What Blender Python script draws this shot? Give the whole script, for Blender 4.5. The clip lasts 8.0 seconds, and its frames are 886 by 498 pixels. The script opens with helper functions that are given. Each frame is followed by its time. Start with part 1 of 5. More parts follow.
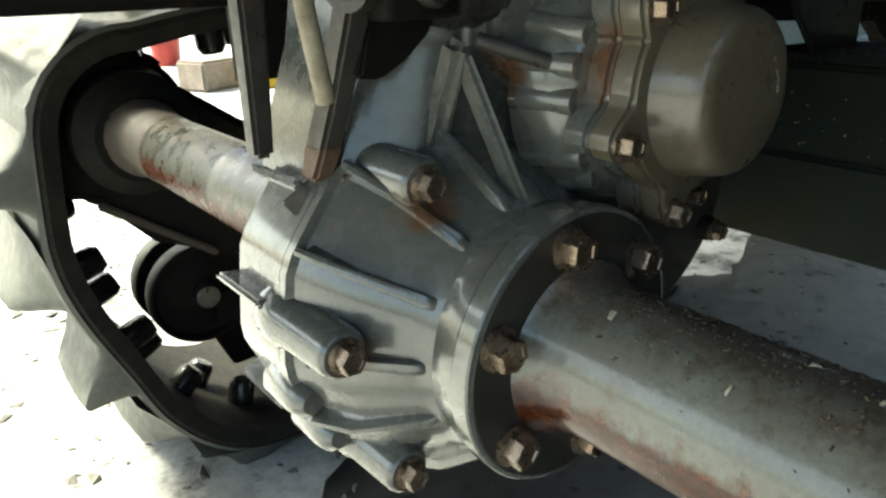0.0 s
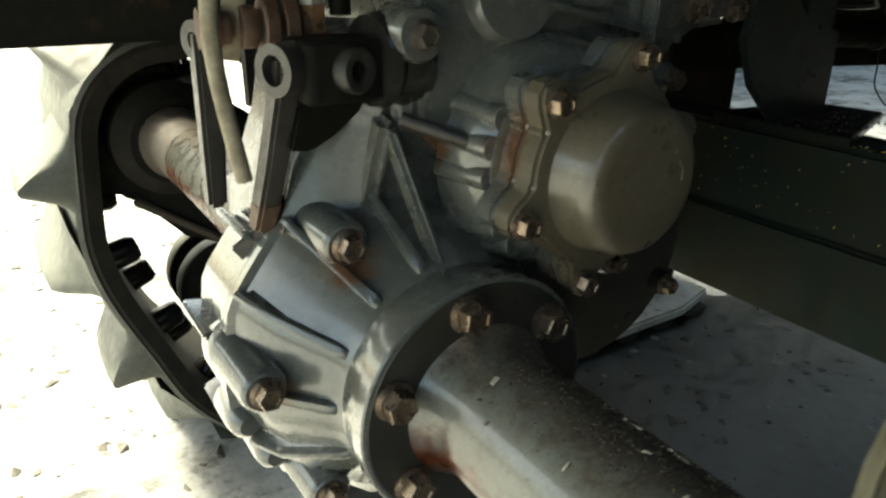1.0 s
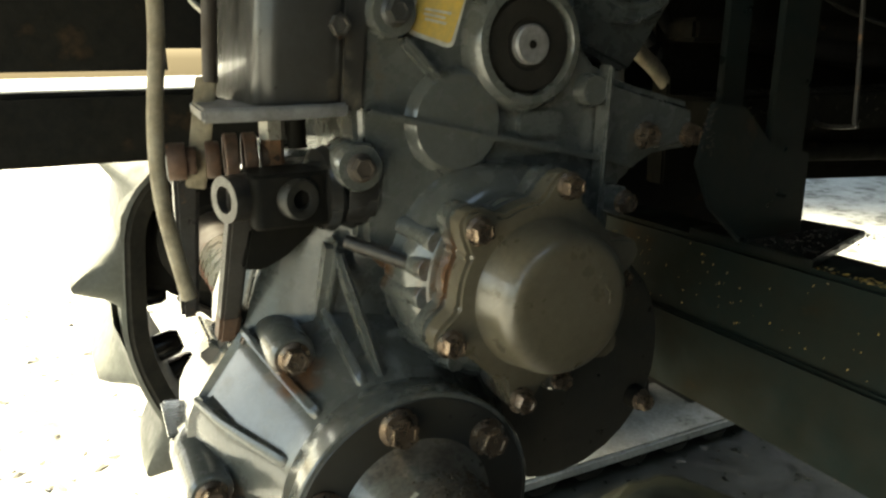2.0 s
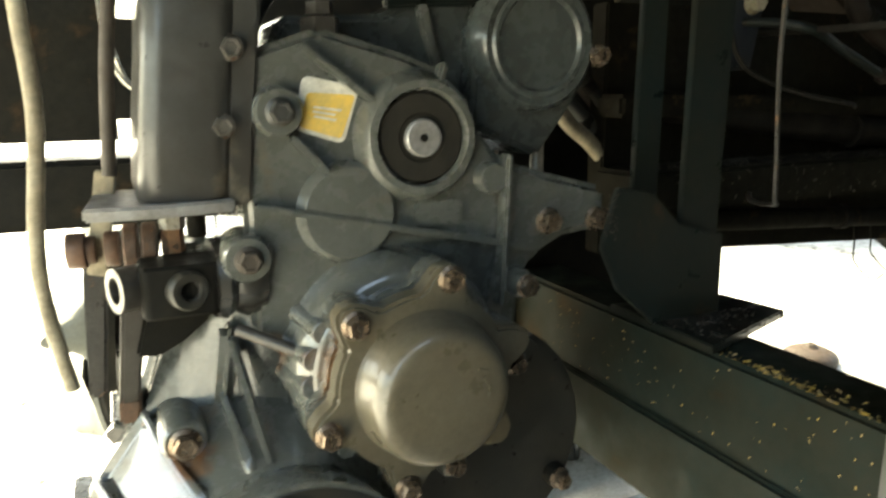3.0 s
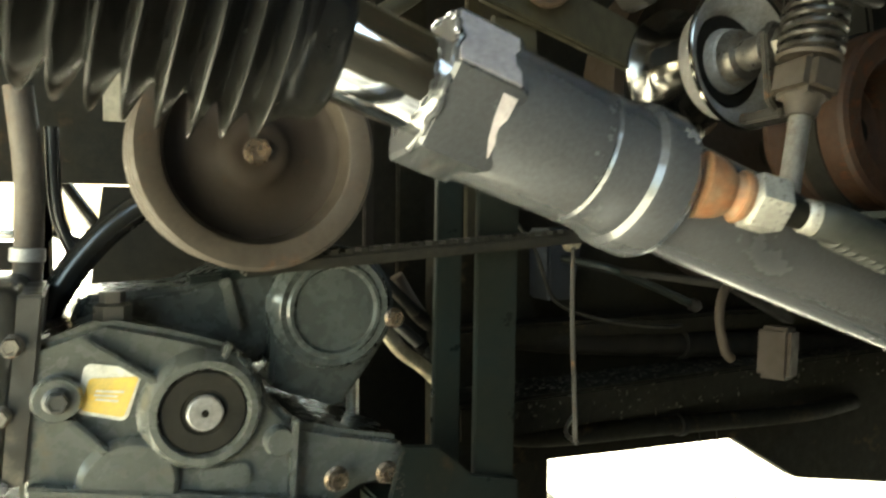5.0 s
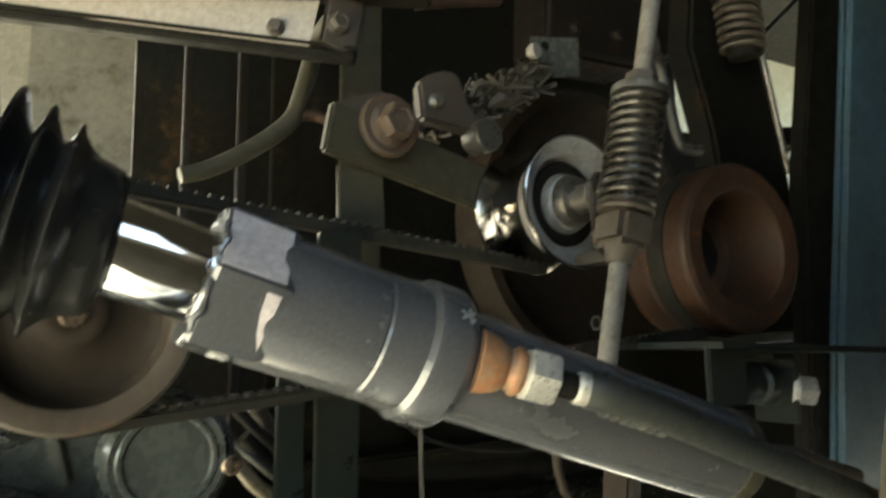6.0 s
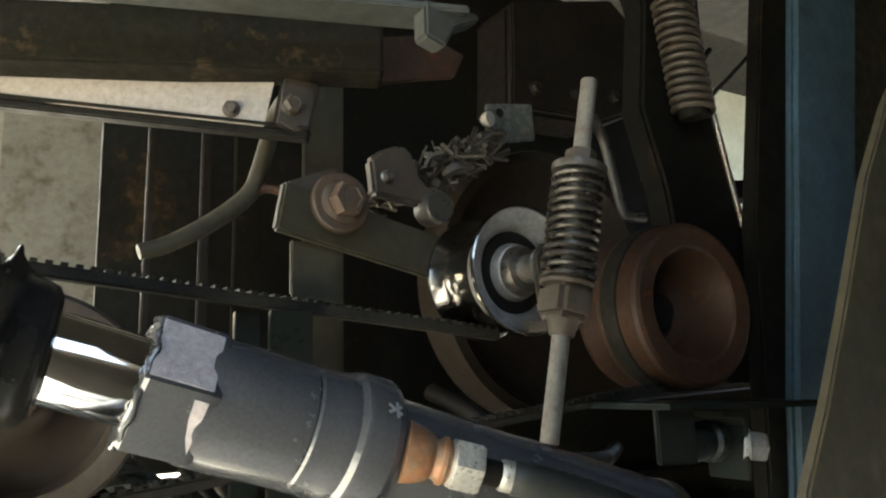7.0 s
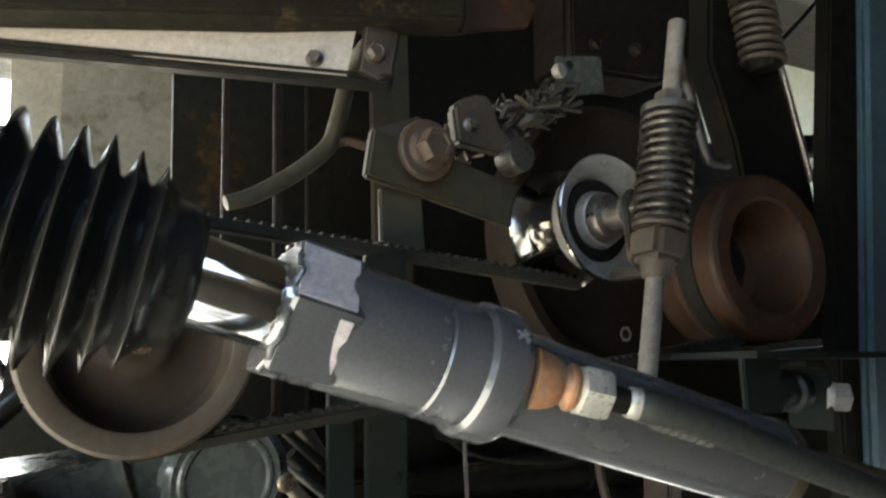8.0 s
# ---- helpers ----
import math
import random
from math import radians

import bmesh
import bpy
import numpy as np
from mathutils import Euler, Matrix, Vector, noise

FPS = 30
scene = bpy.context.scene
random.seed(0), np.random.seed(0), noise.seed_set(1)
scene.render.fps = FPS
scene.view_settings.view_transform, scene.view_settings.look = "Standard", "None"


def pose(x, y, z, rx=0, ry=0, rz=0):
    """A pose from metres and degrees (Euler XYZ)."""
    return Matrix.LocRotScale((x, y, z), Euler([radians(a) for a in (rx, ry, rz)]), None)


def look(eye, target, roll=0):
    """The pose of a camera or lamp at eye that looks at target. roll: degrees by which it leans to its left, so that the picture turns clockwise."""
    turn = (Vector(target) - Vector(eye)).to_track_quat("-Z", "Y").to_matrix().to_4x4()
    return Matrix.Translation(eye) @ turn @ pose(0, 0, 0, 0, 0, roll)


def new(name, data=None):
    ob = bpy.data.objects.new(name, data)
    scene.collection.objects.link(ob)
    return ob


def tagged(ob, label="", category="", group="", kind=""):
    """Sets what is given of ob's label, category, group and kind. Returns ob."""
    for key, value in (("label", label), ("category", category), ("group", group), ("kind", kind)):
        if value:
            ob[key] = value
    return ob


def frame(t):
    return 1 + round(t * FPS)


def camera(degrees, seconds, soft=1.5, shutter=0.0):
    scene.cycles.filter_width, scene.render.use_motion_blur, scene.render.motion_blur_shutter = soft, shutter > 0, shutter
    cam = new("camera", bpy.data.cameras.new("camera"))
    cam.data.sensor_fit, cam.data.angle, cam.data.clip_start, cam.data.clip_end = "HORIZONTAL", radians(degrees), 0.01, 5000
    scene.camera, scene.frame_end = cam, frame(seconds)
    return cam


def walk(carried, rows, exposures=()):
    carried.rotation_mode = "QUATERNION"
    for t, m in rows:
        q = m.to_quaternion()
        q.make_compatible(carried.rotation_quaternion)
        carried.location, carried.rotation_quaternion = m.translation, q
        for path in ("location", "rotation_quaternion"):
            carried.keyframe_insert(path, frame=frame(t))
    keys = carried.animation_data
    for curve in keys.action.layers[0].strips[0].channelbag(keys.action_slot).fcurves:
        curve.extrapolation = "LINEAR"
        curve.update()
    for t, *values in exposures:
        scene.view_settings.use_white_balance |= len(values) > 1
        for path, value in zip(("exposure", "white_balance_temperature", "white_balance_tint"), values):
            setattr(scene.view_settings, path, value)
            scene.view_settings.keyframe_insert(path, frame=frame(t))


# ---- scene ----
cam = camera(64.0, 8.0, 2.2, 0.4)
PATH = [
    (0, (-0.277, -0.236, 0.601), (0.878, 1.223, -0.132), -1.5),
    (0.5, (-0.264, -0.258, 0.617), (0.837, 1.269, -0.058), -0.2),
    (1, (-0.221, -0.304, 0.656), (0.78, 1.248, -0.114), 0.4),
    (1.5, (-0.19, -0.331, 0.667), (0.721, 1.327, 0.017), 0.0),
    (1.7, (-0.177, -0.344, 0.671), (0.709, 1.35, 0.084), -0.4),
    (2.8, (-0.094, -0.395, 0.709), (0.704, 1.38, 0.248), -0.4),
    (3, (-0.08, -0.399, 0.716), (0.736, 1.375, 0.283), -0.6),
    (3.5, (-0.051, -0.417, 0.723), (0.83, 1.362, 0.48), 1.4),
    (4, (-0.029, -0.436, 0.754), (0.867, 1.347, 0.607), 1.2),
    (4.2, (-0.02, -0.443, 0.774), (0.875, 1.341, 0.634), 0.9),
    (5.3, (0.052, -0.504, 0.851), (0.974, 1.269, 0.772), 0.1),
    (5.5, (0.068, -0.514, 0.865), (0.992, 1.259, 0.812), 0.1),
    (6, (0.092, -0.545, 0.886), (1.163, 1.139, 1.013), -0.2),
    (6.5, (0.106, -0.572, 0.911), (1.215, 1.079, 1.121), -1.0),
    (7, (0.109, -0.588, 0.922), (1.205, 1.07, 1.141), -1.2),
    (7.5, (0.08, -0.573, 0.907), (1.162, 1.093, 1.136), -1.1),
    (8, (0.059, -0.551, 0.893), (1.097, 1.151, 1.052), -1.6),
]
EXPOSURES = [(0, 2.5, 6900, -6), (1.5, 2.58, 7900, -5), (3, 4.26, 8300, -3), (3.5, 4.62, 8350, -3), (4, 4.88, 8400, -4), (5.5, 5.05, 8400, -10), (6, 4.75, 8200, -5), (6.5, 4.75, 7900, 0), (8, 4.65, 7000, 1)]
walk(cam, [(t, look(eye, target, roll)) for t, eye, target, roll in PATH], EXPOSURES)

FLOOR = -0.19

# ---- world and light ----
world = bpy.data.worlds.new("world")
scene.world = world
world.use_nodes = True
wn = world.node_tree
sky = wn.nodes.new("ShaderNodeTexSky")
sky.sky_type = "NISHITA"
sky.sun_disc = False
sky.sun_elevation, sky.sun_rotation = radians(55), radians(-27)
sky.dust_density = 5.0
wn.nodes["Background"].inputs["Strength"].default_value = 0.13
wn.links.new(sky.outputs["Color"], wn.nodes["Background"].inputs["Color"])
sun = new("sun", bpy.data.lights.new("sun", "SUN"))
sun.data.energy, sun.data.angle, sun.data.color = 4.0, radians(20), (1.0, 0.95, 0.88)
sun.matrix_world = look((-2.2, 3.4, 5.75), (0, 0, 0))


# ---- materials ----
def material(name, base, rough=0.5, metal=0.0, second=None, rust=None, rust_at=0.62, grain=60.0, bump=0.15, coarse=9.0, spread=0.12, seedz=0.0, rough_var=0.15, spec=0.5, stains=(), under=None, oil=0.0):
    """Procedural surface: base and second tone by coarse noise, rust or dirt above a threshold, fine grain in tone, gloss and relief."""
    m = bpy.data.materials.new(name)
    m.use_nodes = True
    t = m.node_tree
    n, l = t.nodes, t.links
    p = n["Principled BSDF"]
    p.inputs["Metallic"].default_value = metal
    p.inputs["Specular IOR Level"].default_value = spec
    p.inputs["Coat Weight"].default_value, p.inputs["Coat Roughness"].default_value = oil, 0.11
    co = n.new("ShaderNodeTexCoord")
    mp = n.new("ShaderNodeMapping")
    mp.inputs["Location"].default_value = (seedz, seedz * 1.7, seedz * 0.6)
    l.new(co.outputs["Object"], mp.inputs["Vector"])

    def noise_tex(scale, detail=6.0, rough_=0.6):
        x = n.new("ShaderNodeTexNoise")
        x.inputs["Scale"].default_value, x.inputs["Detail"].default_value, x.inputs["Roughness"].default_value = scale, detail, rough_
        l.new(mp.outputs["Vector"], x.inputs["Vector"])
        return x.outputs["Fac"]

    def ramp(src, a, b):
        r = n.new("ShaderNodeMapRange")
        r.inputs["From Min"].default_value, r.inputs["From Max"].default_value = a, b
        l.new(src, r.inputs["Value"])
        return r.outputs["Result"]

    def mix(fac, a, b):
        x = n.new("ShaderNodeMix")
        x.data_type = "RGBA"
        for sock, val in ((x.inputs[0], fac), (x.inputs[6], a), (x.inputs[7], b)):
            if isinstance(val, (tuple, list)):
                sock.default_value = (*val[:3], 1.0)
            elif isinstance(val, (int, float)):
                sock.default_value = val
            else:
                l.new(val, sock)
        return x.outputs[2]

    second = second or tuple(c * 0.7 for c in base)
    big, mid, fine = noise_tex(coarse), noise_tex(coarse * 4.3), noise_tex(grain, 8.0, 0.7)
    col = mix(ramp(big, 0.5 - spread, 0.5 + spread), base, second)
    col = mix(ramp(fine, 0.35, 0.75), col, mix(0.45, col, (0.02, 0.017, 0.012)))
    if rust:
        blot = n.new("ShaderNodeMath")
        blot.operation = "ADD"
        half = n.new("ShaderNodeMath")
        half.operation = "MULTIPLY"
        half.inputs[1].default_value = 0.45
        l.new(mid, half.inputs[0])
        mul = n.new("ShaderNodeMath")
        mul.operation = "MULTIPLY"
        mul.inputs[1].default_value = 0.55
        l.new(big, mul.inputs[0])
        l.new(half.outputs[0], blot.inputs[0])
        l.new(mul.outputs[0], blot.inputs[1])
        col = mix(ramp(blot.outputs[0], rust_at - 0.03, rust_at + 0.06), col, mix(ramp(fine, 0.4, 0.65), rust, tuple(c * 0.45 for c in rust)))
    for (sx, sy, sz), rad in stains:
        off = n.new("ShaderNodeVectorMath")
        off.operation = "SUBTRACT"
        off.inputs[1].default_value = (sx, sy, sz)
        l.new(co.outputs["Object"], off.inputs[0])
        ln = n.new("ShaderNodeVectorMath")
        ln.operation = "LENGTH"
        l.new(off.outputs[0], ln.inputs[0])
        ad = n.new("ShaderNodeMath")
        ad.operation = "MULTIPLY_ADD"
        l.new(mid, ad.inputs[0])
        ad.inputs[1].default_value, ad.inputs[2].default_value = rad * 1.6, -rad * 0.8
        su = n.new("ShaderNodeMath")
        su.operation = "ADD"
        l.new(ln.outputs["Value"], su.inputs[0])
        l.new(ad.outputs[0], su.inputs[1])
        col = mix(ramp(su.outputs[0], rad, rad * 0.45), col, mix(ramp(fine, 0.35, 0.65), (0.12, 0.058, 0.027), (0.06, 0.034, 0.02)))
    if under is not None:
        sp = n.new("ShaderNodeSeparateXYZ")
        l.new(co.outputs["Object"], sp.inputs[0])
        ad = n.new("ShaderNodeMath")
        ad.operation = "MULTIPLY_ADD"
        l.new(mid, ad.inputs[0])
        ad.inputs[1].default_value = 0.05
        l.new(sp.outputs["Z"], ad.inputs[2])
        col = mix(ramp(ad.outputs[0], under + 0.074, under + 0.064), col, mix(ramp(fine, 0.45, 0.6), mix(ramp(mid, 0.42, 0.58), (0.085, 0.021, 0.005), (0.042, 0.008, 0.004)), (0.022, 0.006, 0.004)))
        col = mix(ramp(ad.outputs[0], under + 0.098, under + 0.110), col, mix(ramp(fine, 0.4, 0.6), (0.12, 0.10, 0.075), (0.055, 0.045, 0.035)))
    l.new(col, p.inputs["Base Color"])
    rr = n.new("ShaderNodeMapRange")
    rr.inputs["From Min"].default_value, rr.inputs["From Max"].default_value = 0.3, 0.7
    rr.inputs["To Min"].default_value, rr.inputs["To Max"].default_value = max(0.03, rough - rough_var), min(1.0, rough + rough_var)
    l.new(mid, rr.inputs["Value"])
    l.new(rr.outputs["Result"], p.inputs["Roughness"])
    if bump:
        b = n.new("ShaderNodeBump")
        b.inputs["Strength"].default_value, b.inputs["Distance"].default_value = bump, 0.002
        l.new(fine, b.inputs["Height"])
        l.new(b.outputs["Normal"], p.inputs["Normal"])
    return m


RUST = (0.20, 0.075, 0.025)
M = dict(
    paint=material("grey_machine_paint", (0.108, 0.113, 0.102), 0.26, second=(0.086, 0.088, 0.077), rust=(0.12, 0.095, 0.062), oil=1.0, rust_at=0.61, grain=240, bump=0.09, rough_var=0.14, coarse=14, spread=0.22, stains=[((x - 0.05, y - 0.12, z - 0.3), r) for x, y, z, r in ((-0.057, 0.056, 0.484, 0.019), (-0.112, 0.057, 0.404, 0.017), (-0.076, 0.055, 0.312, 0.02), (0.0, 0.06, 0.545, 0.018), (-0.1, 0.06, 0.497, 0.02), (0.03, 0.0, 0.55, 0.03), (0.08, 0.0, 0.47, 0.024))]),
    cover=material("dusty_brown_grey_paint", (0.115, 0.100, 0.070), 0.34, second=(0.082, 0.066, 0.042), rust=(0.11, 0.062, 0.03), rust_at=0.60, oil=0.5, grain=200, bump=0.16, coarse=12, spread=0.2, rough_var=0.1),
    dark=material("dark_green_paint", (0.0065, 0.0115, 0.012), 0.38, spec=0.18, second=(0.009, 0.0105, 0.008), rust=(0.06, 0.035, 0.018), oil=0.1, rust_at=0.62, grain=120, coarse=8, bump=0.05),
    beam=material("stained_green_beam", (0.0085, 0.0175, 0.0165), 0.66, spec=0.07, second=(0.019, 0.0155, 0.0075), rust=(0.04, 0.024, 0.01), rust_at=0.585, grain=140, coarse=7, spread=0.16, bump=0.08, rough_var=0.2),
    black=material("near_black_metal", (0.004, 0.0042, 0.004), 0.65, spec=0.1, second=(0.0065, 0.006, 0.0045), rust=(0.05, 0.03, 0.016), rust_at=0.61, grain=90, coarse=7),
    nearblack=material("near_black_matte", (0.0035, 0.0036, 0.0035), 0.7, spec=0.12, second=(0.006, 0.005, 0.004), grain=90, coarse=7),
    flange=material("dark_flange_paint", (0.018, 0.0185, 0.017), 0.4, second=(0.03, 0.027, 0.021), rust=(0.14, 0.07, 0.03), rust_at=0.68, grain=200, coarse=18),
    bolt=material("bronzed_zinc", (0.26, 0.20, 0.15), 0.3, 0.8, second=(0.16, 0.11, 0.075), rust=(0.10, 0.05, 0.03), rust_at=0.66, grain=300, coarse=45, spread=0.2, bump=0.06),
    steel=material("dull_steel", (0.33, 0.31, 0.28), 0.38, 0.9, second=(0.22, 0.19, 0.16), rust=RUST, rust_at=0.6, grain=250, coarse=30),
    lever=material("worn_lever_steel", (0.060, 0.055, 0.049), 0.38, 0.3, second=(0.034, 0.030, 0.026), rust=(0.22, 0.11, 0.045), rust_at=0.6, grain=250, bump=0.3, coarse=24),
    springsteel=material("oily_spring_steel", (0.06, 0.055, 0.048), 0.32, 0.55, second=(0.035, 0.03, 0.026), rust=(0.07, 0.045, 0.03), rust_at=0.6, grain=250, bump=0.1, coarse=40),
    chrome=material("chrome", (0.85, 0.85, 0.86), 0.06, 1.0, second=(0.8, 0.8, 0.8), grain=20, bump=0.0, rough_var=0.02),
    rustdark=material("brown_rusted_steel", (0.13, 0.068, 0.042), 0.6, 0.2, second=(0.08, 0.05, 0.035), rust=(0.2, 0.09, 0.04), rust_at=0.6, grain=260, bump=0.2, coarse=50),
    polish=material("polished_steel", (0.26, 0.25, 0.24), 0.17, 1.0, second=(0.22, 0.205, 0.185), rust=(0.2, 0.16, 0.12), rust_at=0.8, grain=200, bump=0.0, coarse=14, rough_var=0.1),
    zincdull=material("dull_zinc", (0.36, 0.35, 0.34), 0.45, 0.4, second=(0.26, 0.245, 0.23), rust=(0.16, 0.12, 0.09), rust_at=0.68, grain=200, coarse=35),
    bare=material("ground_bare_steel", (0.48, 0.43, 0.425), 0.45, 0.0, second=(0.36, 0.32, 0.32), rust=(0.16, 0.15, 0.16), rust_at=0.64, grain=260, bump=0.6, coarse=50),
    rust=material("rusty_iron", (0.052, 0.0185, 0.0062), 0.62, 0.1, second=(0.027, 0.0118, 0.0055), rust=(0.11, 0.038, 0.011), rust_at=0.57, grain=160, bump=0.4, coarse=18),
    rustdust=material("brown_rust_with_dust", (0.085, 0.050, 0.030), 0.6, 0.2, second=(0.055, 0.042, 0.032), rust=(0.12, 0.09, 0.065), rust_at=0.6, grain=240, bump=0.3, coarse=40),
    brown=material("brown_cast_iron", (0.062, 0.048, 0.036), 0.6, 0.15, second=(0.045, 0.034, 0.026), rust=(0.10, 0.052, 0.028), rust_at=0.6, grain=200, bump=0.25, coarse=14),
    darkbrown=material("dark_brown_iron", (0.028, 0.019, 0.0135), 0.68, 0.0, spec=0.2, second=(0.02, 0.014, 0.01), rust=(0.07, 0.035, 0.018), rust_at=0.62, grain=200, bump=0.2, coarse=16),
    rubber=material("black_rubber", (0.014, 0.014, 0.0135), 0.24, second=(0.015, 0.0147, 0.014), grain=250, bump=0.006, coarse=8, rough_var=0.04),
    oldhose=material("dusty_old_hose", (0.020, 0.023, 0.020), 0.55, second=(0.018, 0.019, 0.017), rust=(0.06, 0.06, 0.05), rust_at=0.6, grain=180, coarse=30, bump=0.25),
    belt=material("worn_belt_rubber", (0.013, 0.0125, 0.011), 0.8, spec=0.15, second=(0.022, 0.020, 0.016), grain=150, bump=0.2, coarse=30),
    track=material("dusty_track_rubber", (0.082, 0.086, 0.070), 0.6, second=(0.07, 0.071, 0.06), rust=(0.10, 0.10, 0.09), rust_at=0.6, grain=120, bump=0.25, coarse=9),
    # pale tone that paints sunlight onto the crawler's lower run
    band_sunlit=material("sunlit_pale_grey", (0.40, 0.39, 0.36), 0.8, second=(0.27, 0.26, 0.235), rust=(0.08, 0.075, 0.06), rust_at=0.6, grain=120, bump=0.2, coarse=9),
    tube=material("axle_tube_paint", (0.165, 0.172, 0.148), 0.34, second=(0.13, 0.127, 0.105), rust=(0.13, 0.08, 0.045), rust_at=0.63, oil=0.6, grain=260, bump=0.1, coarse=16, rough_var=0.14, under=0.0),
    # darker, browner copy of the axle paint; the far tube's shade is included
    tube_shade=material("shaded_axle_paint", (0.052, 0.057, 0.045), 0.30, second=(0.050, 0.046, 0.035), rust=(0.085, 0.05, 0.03), rust_at=0.66, grain=260, bump=0.15, coarse=12, rough_var=0.15, under=0.0),
    cyl=material("blue_grey_cylinder_paint", (0.066, 0.066, 0.073), 0.24, second=(0.057, 0.060, 0.063), oil=0.7, grain=320, bump=0.012, coarse=5, spread=0.3, rough_var=0.05),
    copper=material("orange_primer_fitting", (0.30, 0.125, 0.055), 0.5, 0.2, second=(0.24, 0.15, 0.09), grain=200, coarse=60),
    zinc=material("white_zinc", (0.52, 0.50, 0.45), 0.35, 0.5, second=(0.40, 0.38, 0.33), rust=(0.2, 0.17, 0.12), rust_at=0.62, grain=260, coarse=60),
    white=material("dirty_white_plate", (0.31, 0.27, 0.235), 0.5, second=(0.33, 0.29, 0.25), rust=(0.25, 0.18, 0.12), rust_at=0.70, grain=140, coarse=10),
    wall=material("mould_stained_wall", (0.10, 0.103, 0.083), 0.8, second=(0.075, 0.078, 0.06), rust=(0.12, 0.11, 0.08), rust_at=0.6, grain=60, bump=0.3, coarse=5),
    panel=material("mould_stained_cream", (0.15, 0.142, 0.12), 0.7, second=(0.115, 0.108, 0.09), rust=(0.09, 0.08, 0.055), rust_at=0.56, grain=60, bump=0.2, coarse=9),
    palepanel=material("pale_cream_panel", (0.24, 0.225, 0.19), 0.6, second=(0.2, 0.185, 0.15), rust=(0.12, 0.1, 0.07), rust_at=0.62, grain=80, bump=0.1, coarse=8),
    rodsteel=material("dull_grey_rod", (0.17, 0.16, 0.14), 0.6, 0.15, second=(0.12, 0.105, 0.09), rust=(0.11, 0.07, 0.045), rust_at=0.62, grain=300, bump=0.3, coarse=60),
    floor=material("concrete", (0.40, 0.40, 0.38), 0.6, second=(0.24, 0.24, 0.225), rust=(0.07, 0.07, 0.062), rust_at=0.555, grain=55, bump=0.8, coarse=4.5, rough_var=0.25),
    blue=material("blue_post_paint", (0.062, 0.12, 0.17), 0.5, second=(0.05, 0.088, 0.11), rust=(0.05, 0.06, 0.06), rust_at=0.6, grain=90, coarse=5),
    navy=material("grimy_navy_paint", (0.008, 0.013, 0.024), 0.5, second=(0.007, 0.01, 0.014), grain=120, coarse=10),
    grime=material("grey_olive_grime", (0.05, 0.054, 0.052), 0.5, second=(0.034, 0.036, 0.03), grain=120, coarse=10),
    guardpaint=material("dusty_olive_paint", (0.095, 0.083, 0.038), 0.7, second=(0.072, 0.066, 0.042), grain=90, coarse=14, spread=0.2, bump=0.05),
    olive=material("olive_dirty_sheet", (0.048, 0.041, 0.024), 0.6, spec=0.3, second=(0.034, 0.031, 0.022), rust=(0.09, 0.06, 0.03), rust_at=0.61, grain=80, coarse=9, rough_var=0.2),
    cable=material("dirty_cable_sheath", (0.34, 0.29, 0.2), 0.6, second=(0.2, 0.16, 0.1), grain=200, coarse=40),
    label=material("yellow_label", (0.75, 0.46, 0.06), 0.55, second=(0.78, 0.58, 0.20), grain=120, coarse=30, bump=0.0),
    labelw=material("white_label_border", (0.75, 0.72, 0.64), 0.55, second=(0.62, 0.58, 0.48), grain=120, coarse=30, bump=0.0),
    valve=material("grimy_valve_paint", (0.045, 0.045, 0.042), 0.4, second=(0.032, 0.029, 0.025), rust=(0.10, 0.085, 0.062), rust_at=0.6, oil=0.2, grain=160, bump=0.12, coarse=13, rough_var=0.15),
    grain=material("spilt_grain", (0.5, 0.33, 0.07), 0.7, second=(0.25, 0.19, 0.1), grain=300, coarse=150, bump=0),
    olive_black=material("near_black_olive_paint", (0.008, 0.0072, 0.0042), 0.8, spec=0.08, second=(0.0055, 0.005, 0.0036), rust=(0.05, 0.035, 0.02), rust_at=0.6, grain=120, coarse=12),
    wet=material("oily_wet_shaded_concrete", (0.022, 0.0245, 0.020), 0.42, spec=0.45, second=(0.011, 0.012, 0.0098), rust=(0.012, 0.012, 0.010), rust_at=0.57, grain=60, coarse=6, rough_var=0.2, bump=0.3),
    engine=material("brown_black_iron", (0.014, 0.010, 0.008), 0.65, spec=0.2, second=(0.008, 0.0065, 0.006), rust=(0.05, 0.022, 0.012), rust_at=0.6, grain=90, coarse=9),
    # darker copy of the machine paint: shade on neck and pump as colour
    paint_shade=material("shaded_green_grey_paint", (0.062, 0.072, 0.07), 0.28, second=(0.045, 0.05, 0.048), rust=(0.07, 0.06, 0.045), rust_at=0.64, oil=0.5, grain=200, bump=0.06, coarse=18),
    red=material("red_plastic", (0.45, 0.03, 0.02), 0.4, grain=60),
    yellow=material("yellow_plastic", (0.7, 0.48, 0.04), 0.4, grain=60),
    skyblue=material("blue_print", (0.15, 0.42, 0.6), 0.5, grain=60),
    stone=material("brown_stone", (0.26, 0.21, 0.17), 0.9, second=(0.18, 0.15, 0.12), grain=40, bump=0.6, coarse=8),
    chaff=material("chaff", (0.10, 0.072, 0.042), 0.9, second=(0.05, 0.038, 0.025), grain=400, coarse=120, bump=0),
    husk=material("husk", (0.55, 0.5, 0.38), 0.8, grain=300, bump=0),
    grit=material("dry_mud", (0.12, 0.11, 0.095), 0.95, second=(0.07, 0.065, 0.055), grain=200, coarse=60, bump=0),
    mud=material("dark_dry_mud", (0.03, 0.024, 0.014), 0.9, second=(0.018, 0.015, 0.01), grain=400, coarse=120, bump=0),
